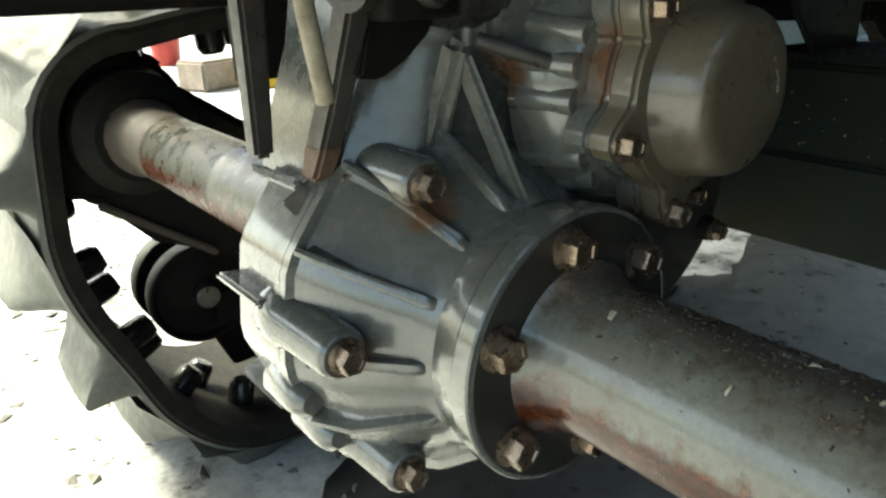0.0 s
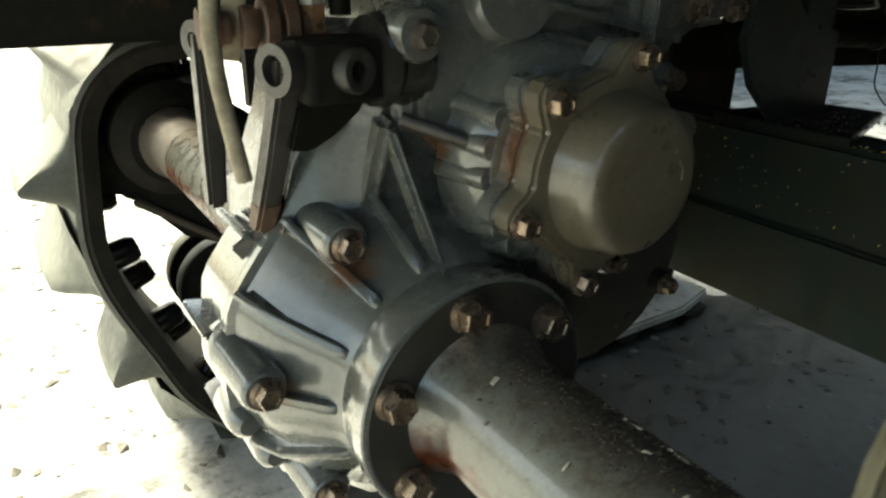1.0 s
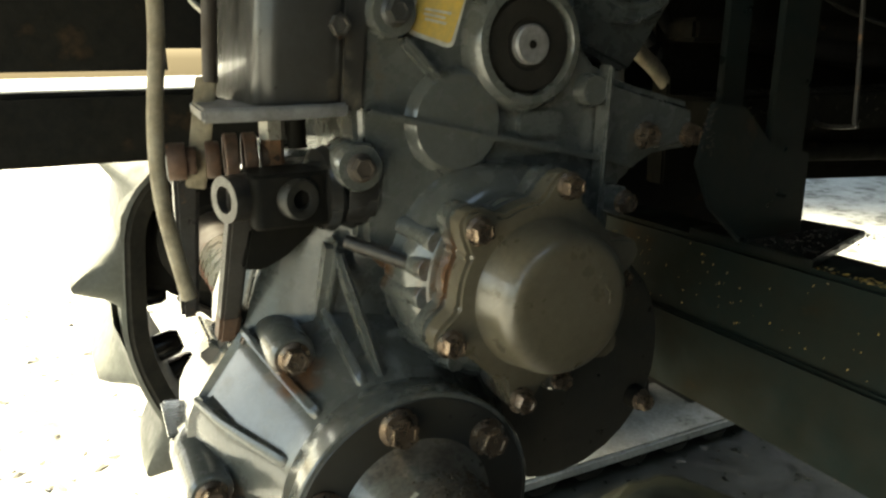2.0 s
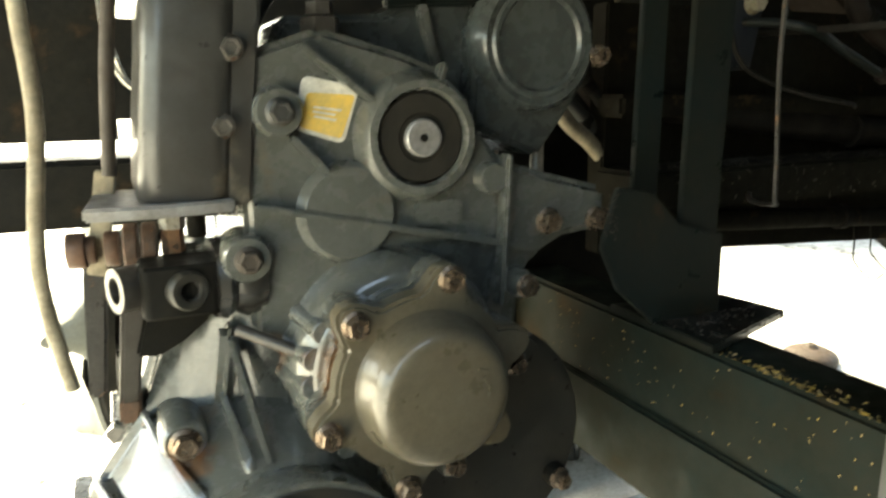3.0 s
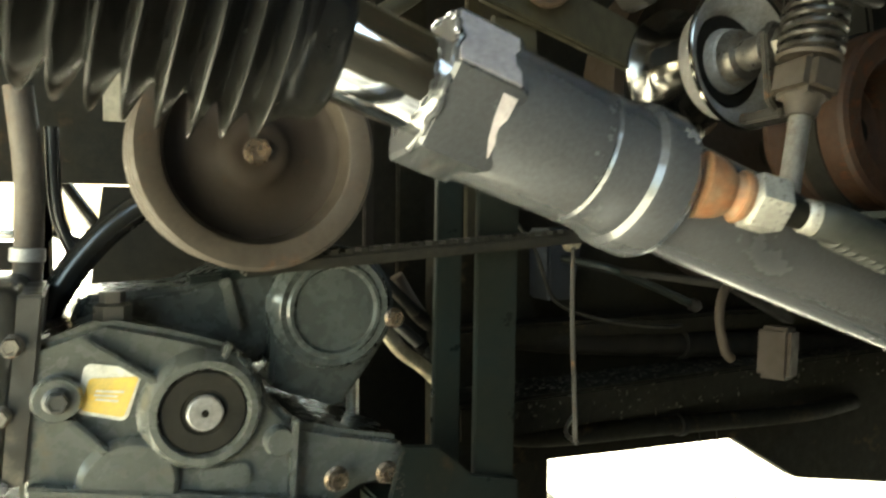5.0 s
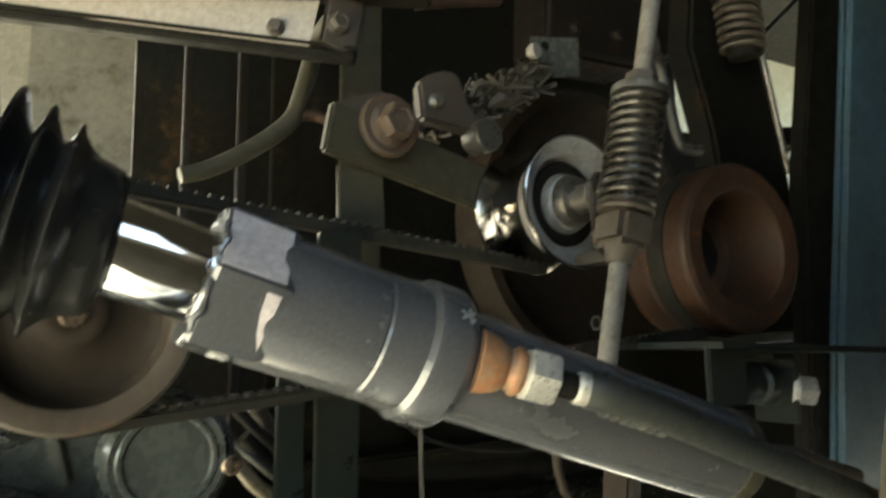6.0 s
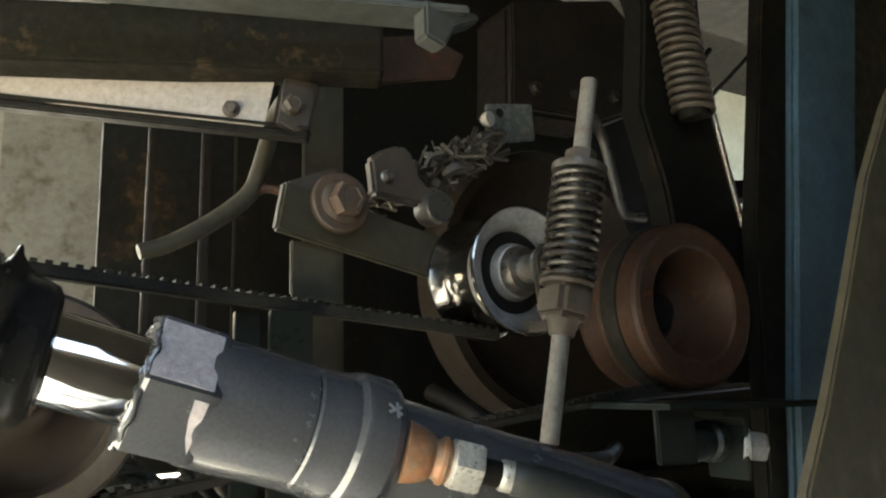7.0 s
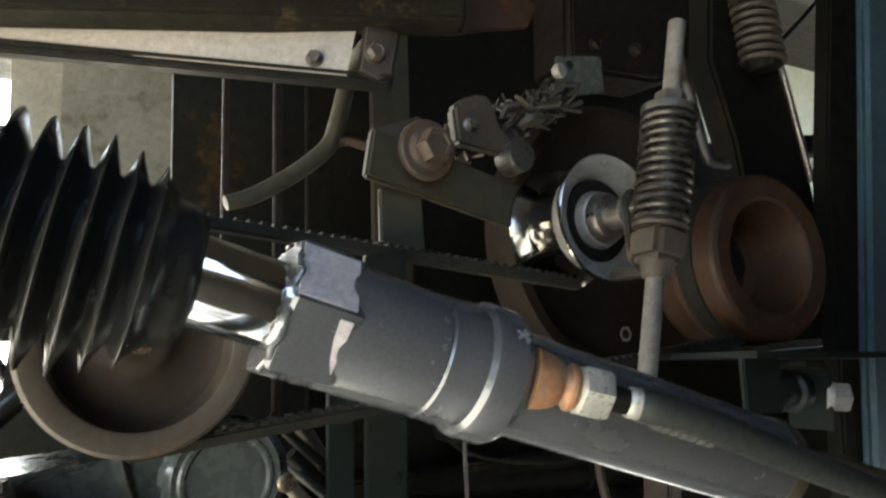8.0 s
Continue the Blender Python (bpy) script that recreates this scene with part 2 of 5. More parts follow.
    straw=material("straw_and_wire", (0.06, 0.047, 0.033), 0.5, second=(0.024, 0.02, 0.016), grain=120, coarse=40),
)


# ---- building helpers ----
def thing(name, at, label, category, group="", kind=""):
    ob = new(name)
    ob.location = at
    ob.empty_display_size = 0.02
    return tagged(ob, label, category, group, kind)


def origin(ob):
    p = Vector(ob.location)
    while ob.parent:
        ob = ob.parent
        p += Vector(ob.location)
    return p


def finish(bm, name, mat, smooth=40):
    bmesh.ops.recalc_face_normals(bm, faces=bm.faces)
    me = bpy.data.meshes.new(name)
    bm.to_mesh(me)
    bm.free()
    me.materials.append(M[mat] if isinstance(mat, str) else mat)
    for poly in me.polygons:
        poly.use_smooth = True
    me.set_sharp_from_angle(angle=radians(smooth))
    return me


def part(name, bm, mat, parent, label="", smooth=40):
    """Links a bmesh in world metres as one mesh object under a thing or a part."""
    bm.transform(Matrix.Translation(-origin(parent)))
    ob = new(name, finish(bm, name, mat, smooth))
    ob.parent = parent
    return tagged(ob, label)


def solid(name, bm, mat, label, category, group="", kind="", smooth=40):
    return tagged(new(name, finish(bm, name, mat, smooth)), label, category, group, kind)


def axis_frame(at, axis, up=(0, 0, 1)):
    z = Vector(axis).normalized()
    u = Vector(up)
    if abs(z.dot(u.normalized())) > 0.99:
        u = Vector((0, 1, 0))
    x = u.cross(z).normalized()
    y = z.cross(x)
    m = Matrix((x, y, z)).transposed().to_4x4()
    m.translation = Vector(at)
    return m


def lathe(profile, at, axis, n=48, bm=None, up=(0, 0, 1), caps=True):
    """Turns a profile of (radius, height along the axis) round the axis."""
    bm = bm or bmesh.new()
    m = axis_frame(at, axis, up)
    rings = []
    for r, hh in profile:
        if r < 1e-6:
            rings.append([bm.verts.new(m @ Vector((0, 0, hh)))])
        else:
            rings.append([bm.verts.new(m @ Vector((r * math.cos(2 * math.pi * k / n), r * math.sin(2 * math.pi * k / n), hh))) for k in range(n)])
    for a, b in zip(rings, rings[1:]):
        for k in range(n):
            q = [a[k % len(a)], a[(k + 1) % len(a)], b[(k + 1) % len(b)], b[k % len(b)]]
            q = list(dict.fromkeys(q))
            if len(q) > 2:
                bm.faces.new(q)
    for ring in (rings[0], rings[-1]) if caps else ():
        if len(ring) > 2:
            bm.faces.new(ring)
    return bm


def soften(bm, width, segments=2, angle=28):
    edges = [e for e in bm.edges if len(e.link_faces) == 2 and e.calc_face_angle(0) > radians(angle)]
    if edges and width > 0:
        bmesh.ops.bevel(bm, geom=edges, offset=width, segments=segments, affect="EDGES", clamp_overlap=True)
    return bm


def prism(outline, a, b, plane="xz", bevel=0.002, segments=2):
    """A polygon in the given plane, drawn out along the third axis from a to b."""
    bm = bmesh.new()

    def at(u, v, w):
        return {"xz": (u, w, v), "xy": (u, v, w), "yz": (w, u, v)}[plane]
    lo = [bm.verts.new(at(u, v, a)) for u, v in outline]
    hi = [bm.verts.new(at(u, v, b)) for u, v in outline]
    bm.faces.new(lo)
    bm.faces.new(hi)
    for k in range(len(outline)):
        bm.faces.new((lo[k], lo[(k + 1) % len(lo)], hi[(k + 1) % len(hi)], hi[k]))
    bmesh.ops.recalc_face_normals(bm, faces=bm.faces)
    return soften(bm, bevel, segments)


def block(size, m, bevel=0.002, segments=2):
    bm = bmesh.new()
    bmesh.ops.create_cube(bm, size=1.0)
    bm.transform(Matrix.Diagonal((*size, 1)))
    soften(bm, bevel, segments)
    bm.transform(m)
    return bm


def bar(p, q, w, d, bevel=0.002, up=(0, 0, 1)):
    """A rectangular bar from p to q; w across, d along up."""
    p, q = Vector(p), Vector(q)
    m = axis_frame((p + q) / 2, q - p, up)
    return block((w, d, (q - p).length), m, bevel)


def smooth_path(points, steps=6):
    P = [Vector(p) for p in points]
    if len(P) < 3:
        return P
    out = []
    for k in range(len(P) - 1):
        a, b, c, d = P[max(k - 1, 0)], P[k], P[k + 1], P[min(k + 2, len(P) - 1)]
        for s in range(steps):
            t = s / steps
            out.append(0.5 * (2 * b + (c - a) * t + (2 * a - 5 * b + 4 * c - d) * t * t + (3 * b - a - 3 * c + d) * t ** 3))
    return out + [P[-1]]


def sweep(points, radius, n=10, steps=6, bm=None, flat=1.0):
    bm = bm or bmesh.new()
    path = smooth_path(points, steps)
    side = None
    rings = []
    for k, c in enumerate(path):
        d = (path[min(k + 1, len(path) - 1)] - path[max(k - 1, 0)]).normalized()
        if side is None:
            side = d.orthogonal().normalized()
        side = (side - d * side.dot(d)).normalized()
        up = d.cross(side)
        r = radius(k / (len(path) - 1)) if callable(radius) else radius
        rings.append([bm.verts.new(c + side * (r * math.cos(2 * math.pi * j / n)) + up * (r * flat * math.sin(2 * math.pi * j / n))) for j in range(n)])
    for a, b in zip(rings, rings[1:]):
        for j in range(n):
            bm.faces.new((a[j], a[(j + 1) % n], b[(j + 1) % n], b[j]))
    bm.faces.new(rings[0])
    bm.faces.new(rings[-1])
    return bm


def tube_between(p, q, r, n=24, bm=None):
    p, q = Vector(p), Vector(q)
    L = (q - p).length
    return lathe([(r * 0.94, 0), (r, r * 0.06), (r, L - r * 0.06), (r * 0.94, L)], p, q - p, n, bm)


def merged(*bms):
    out = bmesh.new()
    for b in bms:
        me = bpy.data.meshes.new("tmp")
        b.to_mesh(me)
        b.free()
        out.from_mesh(me)
        bpy.data.meshes.remove(me)
    return out


BOLTS = {}


def bolt_mesh(af, mat, washer):
    key = (af, mat, washer)
    if key not in BOLTS:
        r = af / 2 / math.cos(radians(30))
        bm = lathe([(0, 0), (af * 0.72, 0), (af * 0.72, af * 0.07), (af * 0.55, af * 0.17)], (0, 0, 0), (0, 0, 1), 32) if washer else bmesh.new()
        hexa = lathe([(0, af * 0.1), (r, af * 0.1), (r, af * 0.62), (r * 0.9, af * 0.72), (r * 0.66, af * 0.72), (r * 0.6, af * 0.66), (0, af * 0.66)], (0, 0, 0), (0, 0, 1), 6)
        soften(hexa, af * 0.02, 1, 20)
        bm = merged(bm, hexa)
        BOLTS[key] = finish(bm, "bolt", mat, 30)
    return BOLTS[key]


def bolt(parent, at, axis=(0, -1, 0), af=0.017, mat="bolt", washer=True, turn=0.0, label=""):
    ob = new("bolt", bolt_mesh(af, mat, washer))
    ob.parent = parent
    ob.matrix_basis = Matrix.Translation(-origin(parent)) @ axis_frame(at, axis) @ pose(0, 0, 0, 0, 0, turn)
    return tagged(ob, label)


def arc(cx, cz, r, a0, a1, n):
    return [(cx + r * math.cos(radians(a0 + (a1 - a0) * k / n)), cz + r * math.sin(radians(a0 + (a1 - a0) * k / n))) for k in range(n + 1)]


def round_box(x0, x1, y0, y1, r, z, n=6):
    out = []
    for cx, cy, a0 in ((x1 - r, y0 + r, -90), (x1 - r, y1 - r, 0), (x0 + r, y1 - r, 90), (x0 + r, y0 + r, 180)):
        out += [Vector((cx + r * math.cos(radians(a0 + 90 * k / n)), cy + r * math.sin(radians(a0 + 90 * k / n)), z)) for k in range(n + 1)]
    return out


# ---- ground and surroundings ----
solid("ground", prism([(-40, -40), (40, -40), (40, 40), (-40, 40)], FLOOR - 0.2, FLOOR, "xy", 0), "floor", "stained grey concrete yard floor with oil spots and dirt", "ground", kind="structure")

# ---- final drive housing and gearbox ----
AX, AZ = 0.0, 0.40


def polar(r, a, y):
    return Vector((AX + r * math.cos(radians(a)), y, AZ + r * math.sin(radians(a))))


def loft(sections, cap=True):
    """Skins closed rings of points that all have the same count."""
    bm = bmesh.new()
    rings = [[bm.verts.new(p) for p in ring] for ring in sections]
    n = len(rings[0])
    for a, b in zip(rings, rings[1:]):
        for k in range(n):
            bm.faces.new((a[k], a[(k + 1) % n], b[(k + 1) % n], b[k]))
    if cap:
        bm.faces.new(rings[0])
        bm.faces.new(rings[-1])
    bmesh.ops.recalc_face_normals(bm, faces=bm.faces)
    return bm


def facets(y, r, flat):
    """A ring of twelve soft facets."""
    out = []
    for k in range(72):
        a = k * 5.0
        off = ((a - 8) % 30) - 15
        rr = r * (math.cos(radians(15)) / math.cos(radians(off)) * flat + (1 - flat))
        out.append(polar(rr, a, y))
    return out


def rib_fin(a, r0, r1, y1):
    """A thin cast fin along the housing at the angle a, with a round bead as crest."""
    secs = []
    for y, r, w in ((0.029, 0.078, 0.002), (0.0305, 0.0835, 0.0034), (0.034, 0.088, 0.004), (0.05, 0.1015, 0.0034), (0.070, 0.1175, 0.003), (y1 - 0.004, r1 + 0.009, 0.003), (y1, r1 + 0.004, 0.0028)):
        ring = []
        for k in range(11):
            s = -1 + k / 5
            h = 1 - abs(s)
            foot = 0.0045 * max(0.0, 1 - h * 3.2) ** 2
            ring.append((math.copysign(w * min(1.0, (1.02 - h) * 3.0) ** 0.5 + foot, s) if abs(s) > 0.01 else 0.0, r - 0.013 + 0.013 * (1 - abs(s) ** 1.6)))
        c, s2 = math.cos(radians(a)), math.sin(radians(a))
        secs.append([Vector((AX + rr * c - t * s2, y, AZ + rr * s2 + t * c)) for t, rr in ring])
    return loft(secs)


gearbox = thing("gearbox", (0.05, 0.12, 0.3), "grey painted cast iron drive gearbox with bolted covers, oily and rust-stained", "gearbox")
front = loft([facets(0.0085, 0.0785, 0.0), facets(0.0095, 0.0800, 0.0), facets(0.018, 0.0800, 0.0), facets(0.021, 0.0798, 0.05), facets(0.026, 0.0795, 0.15), facets(0.038, 0.085, 0.45), facets(0.068, 0.110, 1.0), facets(0.104, 0.1235, 1.0), facets(0.106, 0.128, 0.8), facets(0.113, 0.128, 0.8)])
part("housing_half", front, "paint", gearbox, smooth=24)
back = loft([facets(0.1136, 0.128, 0.8), facets(0.119, 0.128, 0.8), facets(0.121, 0.126, 0.9), facets(0.172, 0.126, 0.9), facets(0.18, 0.12, 0.9), facets(0.215, 0.085, 0.6), facets(0.235, 0.06, 0.0)])
part("housing_half", back, "paint", gearbox, smooth=24)
for a, r0, r1, y1 in ((104, 0.083, 0.118, 0.1), (128, 0.085, 0.122, 0.104), (153, 0.082, 0.121, 0.104), (179, 0.084, 0.119, 0.08), (205, 0.085, 0.12, 0.104), (250, 0.085, 0.12, 0.1)):
    part("rib", rib_fin(a, r0, r1, y1), "paint", gearbox)
for a in (170, 138, 202, 232):
    part("rib", bar(polar(0.127, a, 0.120), polar(0.127, a, 0.180), 0.0055, 0.016, 0.002, up=(math.cos(radians(a)), 0, math.sin(radians(a)))), "paint", gearbox)
for a, r, y0 in ((121, 0.110, 0.056), (174, 0.1155, 0.055), (226, 0.113, 0.053)):
    c = polar(r, a, y0)
    part("bolt_boss", lathe([(0.0, 0), (0.0125, 0), (0.0142, 0.0015), (0.0152, 0.004), (0.0165, 0.048), (0.0185, 0.052), (0.0185, 0.064), (0.0165, 0.066), (0.0175, 0.075), (0.008, 0.09), (0, 0.09)], c, (0, 1, 0), 40), "paint", gearbox)
    bolt(gearbox, c, (0, -1, 0), 0.0145, turn=a)
for a in (198, 215):
    part("bolt_boss", lathe([(0, 0), (0.007, 0.001), (0.0115, 0.006), (0.013, 0.015), (0.013, 0.042), (0.010, 0.048), (0, 0.048)], polar(0.122, a, 0.094), (0, 1, 0), 28), "paint", gearbox)

# neck between the final drive and the upper case
neck = loft([[Vector((x, y, z)) for x, y in ((-0.092, 0.2), (-0.092, 0.1), (-0.06, 0.075), (-0.012, 0.066), (0.03, 0.05), (0.12, 0.04), (0.16, 0.06), (0.16, 0.2))] for z in (0.44,)]
            + [[Vector((x, y, z)) for x, y in pts] for z, pts in (
                (0.50, ((-0.085, 0.2), (-0.085, 0.11), (-0.055, 0.09), (-0.014, 0.076), (0.02, 0.07), (0.13, 0.05), (0.17, 0.06), (0.17, 0.2))),
                (0.56, ((-0.062, 0.2), (-0.062, 0.12), (-0.046, 0.1), (-0.016, 0.072), (0.02, 0.068), (0.15, 0.05), (0.18, 0.06), (0.18, 0.2))),
                (0.62, ((-0.05, 0.2), (-0.05, 0.12), (-0.035, 0.1), (-0.012, 0.07), (0.02, 0.06), (0.16, 0.05), (0.19, 0.06), (0.19, 0.2))))])
part("neck", soften(neck, 0.008, 3, 15), "paint_shade", gearbox)
part("rib", bar((-0.022, 0.066, 0.558), (-0.006, 0.034, 0.475), 0.006, 0.016, 0.0028, up=(0, -1, 0.3)), "paint", gearbox)
part("rib", bar((-0.022, 0.068, 0.566), (-0.030, 0.09, 0.49), 0.012, 0.02, 0.005, up=(0, -1, 0.3)), "paint", gearbox)
part("stud", tube_between((-0.018, 0.058, 0.566), (0.024, 0.029, 0.549), 0.0045, 14), "lever", gearbox)

# upper case plate
face = [(-0.008, 0.56), (-0.01, 0.70), (0.0, 0.742), (0.045, 0.757), (0.10, 0.742), (0.14, 0.728), (0.158, 0.690), (0.178, 0.667), (0.217, 0.655), (0.272, 0.641), (0.274, 0.608), (0.235, 0.605), (0.208, 0.592), (0.196, 0.575), (0.19, 0.52), (0.14, 0.47), (0.05, 0.50)]
part("upper_case", prism(face, 0.055, 0.2, "xz", 0.006, 3), "paint", gearbox)
part("round_cover", lathe([(0, -0.002), (0.030, -0.002), (0.034, 0.003), (0.036, 0.015)], (0.058, 0.048, 0.638), (0, 1, 0), 48), "paint", gearbox)
part("shaft_boss", lathe([(0.031, 0.006), (0.031, -0.003), (0.033, -0.006), (0.038, -0.0055), (0.042, 0.0), (0.049, 0.02)], (0.109, 0.046, 0.686), (0, 1, 0), 56), "paint", gearbox)
seal = part("oil_seal", lathe([(0.015, 0.0), (0.017, -0.002), (0.029, -0.002), (0.031, 0.001), (0.031, 0.01)], (0.109, 0.045, 0.686), (0, 1, 0), 48), "belt", gearbox, "dark rubber shaft seal")
part("shaft_end", lathe([(0.0, -0.002), (0.0022, -0.0035), (0.003, -0.0055), (0.0115, -0.006), (0.0128, -0.005), (0.0128, 0.03)], (0.109, 0.045, 0.686), (0, 1, 0), 32), "zincdull", gearbox, "bare steel shaft end with centre hole")
# black disc supplies the darkness of the hole
part("hole_shade_disc", lathe([(0, 0), (0.0026, 0), (0.0026, 0.002), (0, 0.002)], (0.109, 0.0392, 0.686), (0, 1, 0), 16), "black", gearbox, "black disc painting the dark of the shaft's centre hole")
part("rib", bar((-0.004, 0.050, 0.647), (0.205, 0.050, 0.600), 0.012, 0.005, 0.0015, up=(0.2, 0, 1)), "paint", gearbox)
part("rib", bar((0.177, 0.048, 0.672), (0.172, 0.048, 0.560), 0.005, 0.014, 0.0015, up=(0, 1, 0)), "paint", gearbox)
for p, q in (((0.03, 0.05, 0.745), (0.085, 0.05, 0.705)), ((0.128, 0.05, 0.735), (0.122, 0.05, 0.717)), ((0.022, 0.05, 0.69), (0.045, 0.05, 0.665))):
    part("rib", bar(p, q, 0.006, 0.012, 0.002, up=(0, 1, 0)), "paint", gearbox)
part("boss", lathe([(0, 0), (0.010, 0), (0.012, 0.004), (0.012, 0.02)], (0.165, 0.044, 0.655), (0, 1, 0), 28), "paint", gearbox)
part("badge", prism([(0.125 + 0.013 * s + 0.006 * math.cos(a), 0.633 + 0.009 * math.sin(a)) for s, r0 in ((1, -90), (-1, 90)) for a in [radians(r0 + 18 * k) for k in range(11)]], 0.0505, 0.056, "xz", 0.001), "paint", gearbox)
bolt(gearbox, (0.207, 0.039, 0.622), af=0.014, turn=10)
bolt(gearbox, (0.250, 0.039, 0.620), af=0.013, turn=40)

# front drum cover
DX, DZ = 0.086, 0.535
lobes = []
for k in range(96):
    a = k * 3.75
    bump_out = max(max(0, 1 - abs(((a - b + 180) % 360) - 180) / 15) for b in (197, 134, 76, 258, 15, 320))
    lobes.append((DX + (0.060 + 0.019 * math.sin(bump_out * math.pi / 2)) * math.cos(radians(a)), DZ + (0.060 + 0.019 * math.sin(bump_out * math.pi / 2)) * math.sin(radians(a))))
drum = part("drum_cover", merged(prism(lobes, -0.013, 0.004, "xz", 0.003, 2), lathe([(0.0, -0.0425), (0.0335, -0.0425), (0.037, -0.0421), (0.0402, -0.0409), (0.0427, -0.0388), (0.0444, -0.0358), (0.0455, -0.032), (0.0485, -0.014), (0.051, -0.011)], (DX + 0.001, 0, DZ), (0, 1, 0), 64)), "cover", gearbox, "brown-grey dusty cast drum cover with rust round its rim")
part("cover_seat", prism([(DX + (x - DX) * 1.0, DZ + (z - DZ) * 1.0) for x, z in lobes], 0.0045, 0.022, "xz", 0.003, 2), "paint", gearbox)
part("cover_seat", lathe([(0.062, 0.018), (0.068, 0.022), (0.074, 0.032), (0.078, 0.06)], (DX, 0, DZ), (0, 1, 0), 56), "paint", gearbox)
for a in (150, 166, 182, 212, 228):
    part("rib", tube_between((DX + 0.066 * math.cos(radians(a)), 0.02, DZ + 0.066 * math.sin(radians(a))), (DX + 0.074 * math.cos(radians(a)), 0.06, DZ + 0.074 * math.sin(radians(a))), 0.0075, 16), "paint", gearbox)
for k, (dx, dz) in enumerate(((0.024, 0.016), (0.0265, 0.009), (0.029, 0.002))):
    part("cast_mark", block((0.0075, 0.0012, 0.0022), pose(DX + dx, -0.0428, DZ + dz, 0, 20 + 35 * k, 0), 0.0003), "cover", gearbox)
for x, z in ((0.021, 0.514), (0.040, 0.581), (0.103, 0.602), (0.071, 0.466)):
    bolt(gearbox, (x, -0.013, z), af=0.0125, turn=x * 900)
for x, z, y in ((0.111, 0.466, 0.0), (0.150, 0.553, 0.0), (0.158, 0.532, 0.0)):
    part("boss", lathe([(0, 0), (0.009, 0), (0.011, 0.004), (0.012, 0.06)], (x, y, z), (0, 1, 0), 24), "paint", gearbox)
    bolt(gearbox, (x, y, z), af=0.0105, turn=z * 700)
part("boss", lathe([(0, 0), (0.009, 0), (0.011, 0.004), (0.012, 0.05)], (0.188, 0.036, 0.575), (0, 1, 0), 24), "paint", gearbox)
bolt(gearbox, (0.188, 0.036, 0.575), af=0.0125, mat="bolt", label="bolt with pinkish paint mark")

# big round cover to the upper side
part("case_top", prism([(0.02, 0.742), (0.03, 0.768), (0.105, 0.772), (0.135, 0.785), (0.19, 0.787), (0.2, 0.74), (0.16, 0.7), (0.06, 0.7)], 0.105, 0.2, "xz", 0.006, 3), "paint_shade", gearbox)
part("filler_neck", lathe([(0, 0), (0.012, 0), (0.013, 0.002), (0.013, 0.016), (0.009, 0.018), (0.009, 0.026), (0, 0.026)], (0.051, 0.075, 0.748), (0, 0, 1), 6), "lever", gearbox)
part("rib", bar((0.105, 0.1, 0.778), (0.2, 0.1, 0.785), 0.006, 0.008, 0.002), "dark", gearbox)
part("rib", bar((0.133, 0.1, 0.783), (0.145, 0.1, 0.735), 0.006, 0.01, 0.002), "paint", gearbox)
part("pump_body", prism([(0.165, 0.69)] + arc(0.222, 0.750, 0.054, 190, -35, 24) + [(0.245, 0.69), (0.225, 0.665)], 0.082, 0.2, "xz", 0.004), "paint_shade", gearbox)
part("pump_cover", lathe([(0, 0.002), (0.034, 0.002), (0.036, -0.001), (0.039, -0.001), (0.041, 0.001), (0.046, 0.0), (0.050, 0.004), (0.053, 0.02)], (0.218, 0.070, 0.751), (0, 1, 0), 56), "paint_shade", gearbox)
bolt(gearbox, (0.268, 0.066, 0.742), af=0.012)

# label on the case
def rounded(corners, r, n=4):
    """A quad with rounded corners."""
    out, C = [], [Vector((*p, 0)) for p in corners]
    for k in range(4):
        p, q, s = C[k - 1], C[k], C[(k + 1) % 4]
        u, w = (p - q).normalized() * r, (s - q).normalized() * r
        for m in range(n + 1):
            t = m / n
            v = (q + u) * (1 - t) ** 2 + q * 2 * t * (1 - t) + (q + w) * t * t
            out.append((v.x, v.y))
    return out


lab = [(0.032, 0.7275), (0.0695, 0.7195), (0.0578, 0.683), (0.0257, 0.693)]
sticker = part("sticker", prism(rounded(lab, 0.006), 0.0535, 0.0545, "xz", 0.0003), "labelw", gearbox, "worn yellow and white warning sticker")
inner = [(0.0345, 0.7165), (0.0665, 0.7145), (0.0558, 0.6865), (0.0288, 0.6950)]
part("print", prism(rounded(inner, 0.003), 0.0529, 0.0536, "xz", 0.0002), "label", sticker, "yellow printed field")
for k, (u0, u1, v) in enumerate(((0.2, 0.8, 0.62), (0.2, 0.7, 0.5), (0.25, 0.75, 0.38))):
    def at(u, w):
        t0 = Vector((*inner[0], 0)).lerp(Vector((*inner[1], 0)), u)
        t1 = Vector((*inner[3], 0)).lerp(Vector((*inner[2], 0)), u)
        q = t1.lerp(t0, w)
        return (q.x, q.y)
    part("print_bar", prism([at(u0, v + 0.03), at(u1, v + 0.03), at(u1, v - 0.03), at(u0, v - 0.03)], 0.0525, 0.0530, "xz", 0), "labelw", sticker)
# flank wears the flange paint, so its shade is in the colour
part("side_case", prism(arc(0.16, 0.44, 0.1, 60, -110, 14) + [(0.05, 0.42), (0.05, 0.5)], 0.062, 0.19, "xz", 0.006), "flange", gearbox, "lower flank of the case, its shade put into a dark colour")
part("boss", lathe([(0, 0), (0.008, 0), (0.010, 0.003), (0.011, 0.02)], (0.233, 0.052, 0.398), (0, 1, 0), 20), "black", gearbox)
bolt(gearbox, (0.233, 0.052, 0.398), af=0.013)

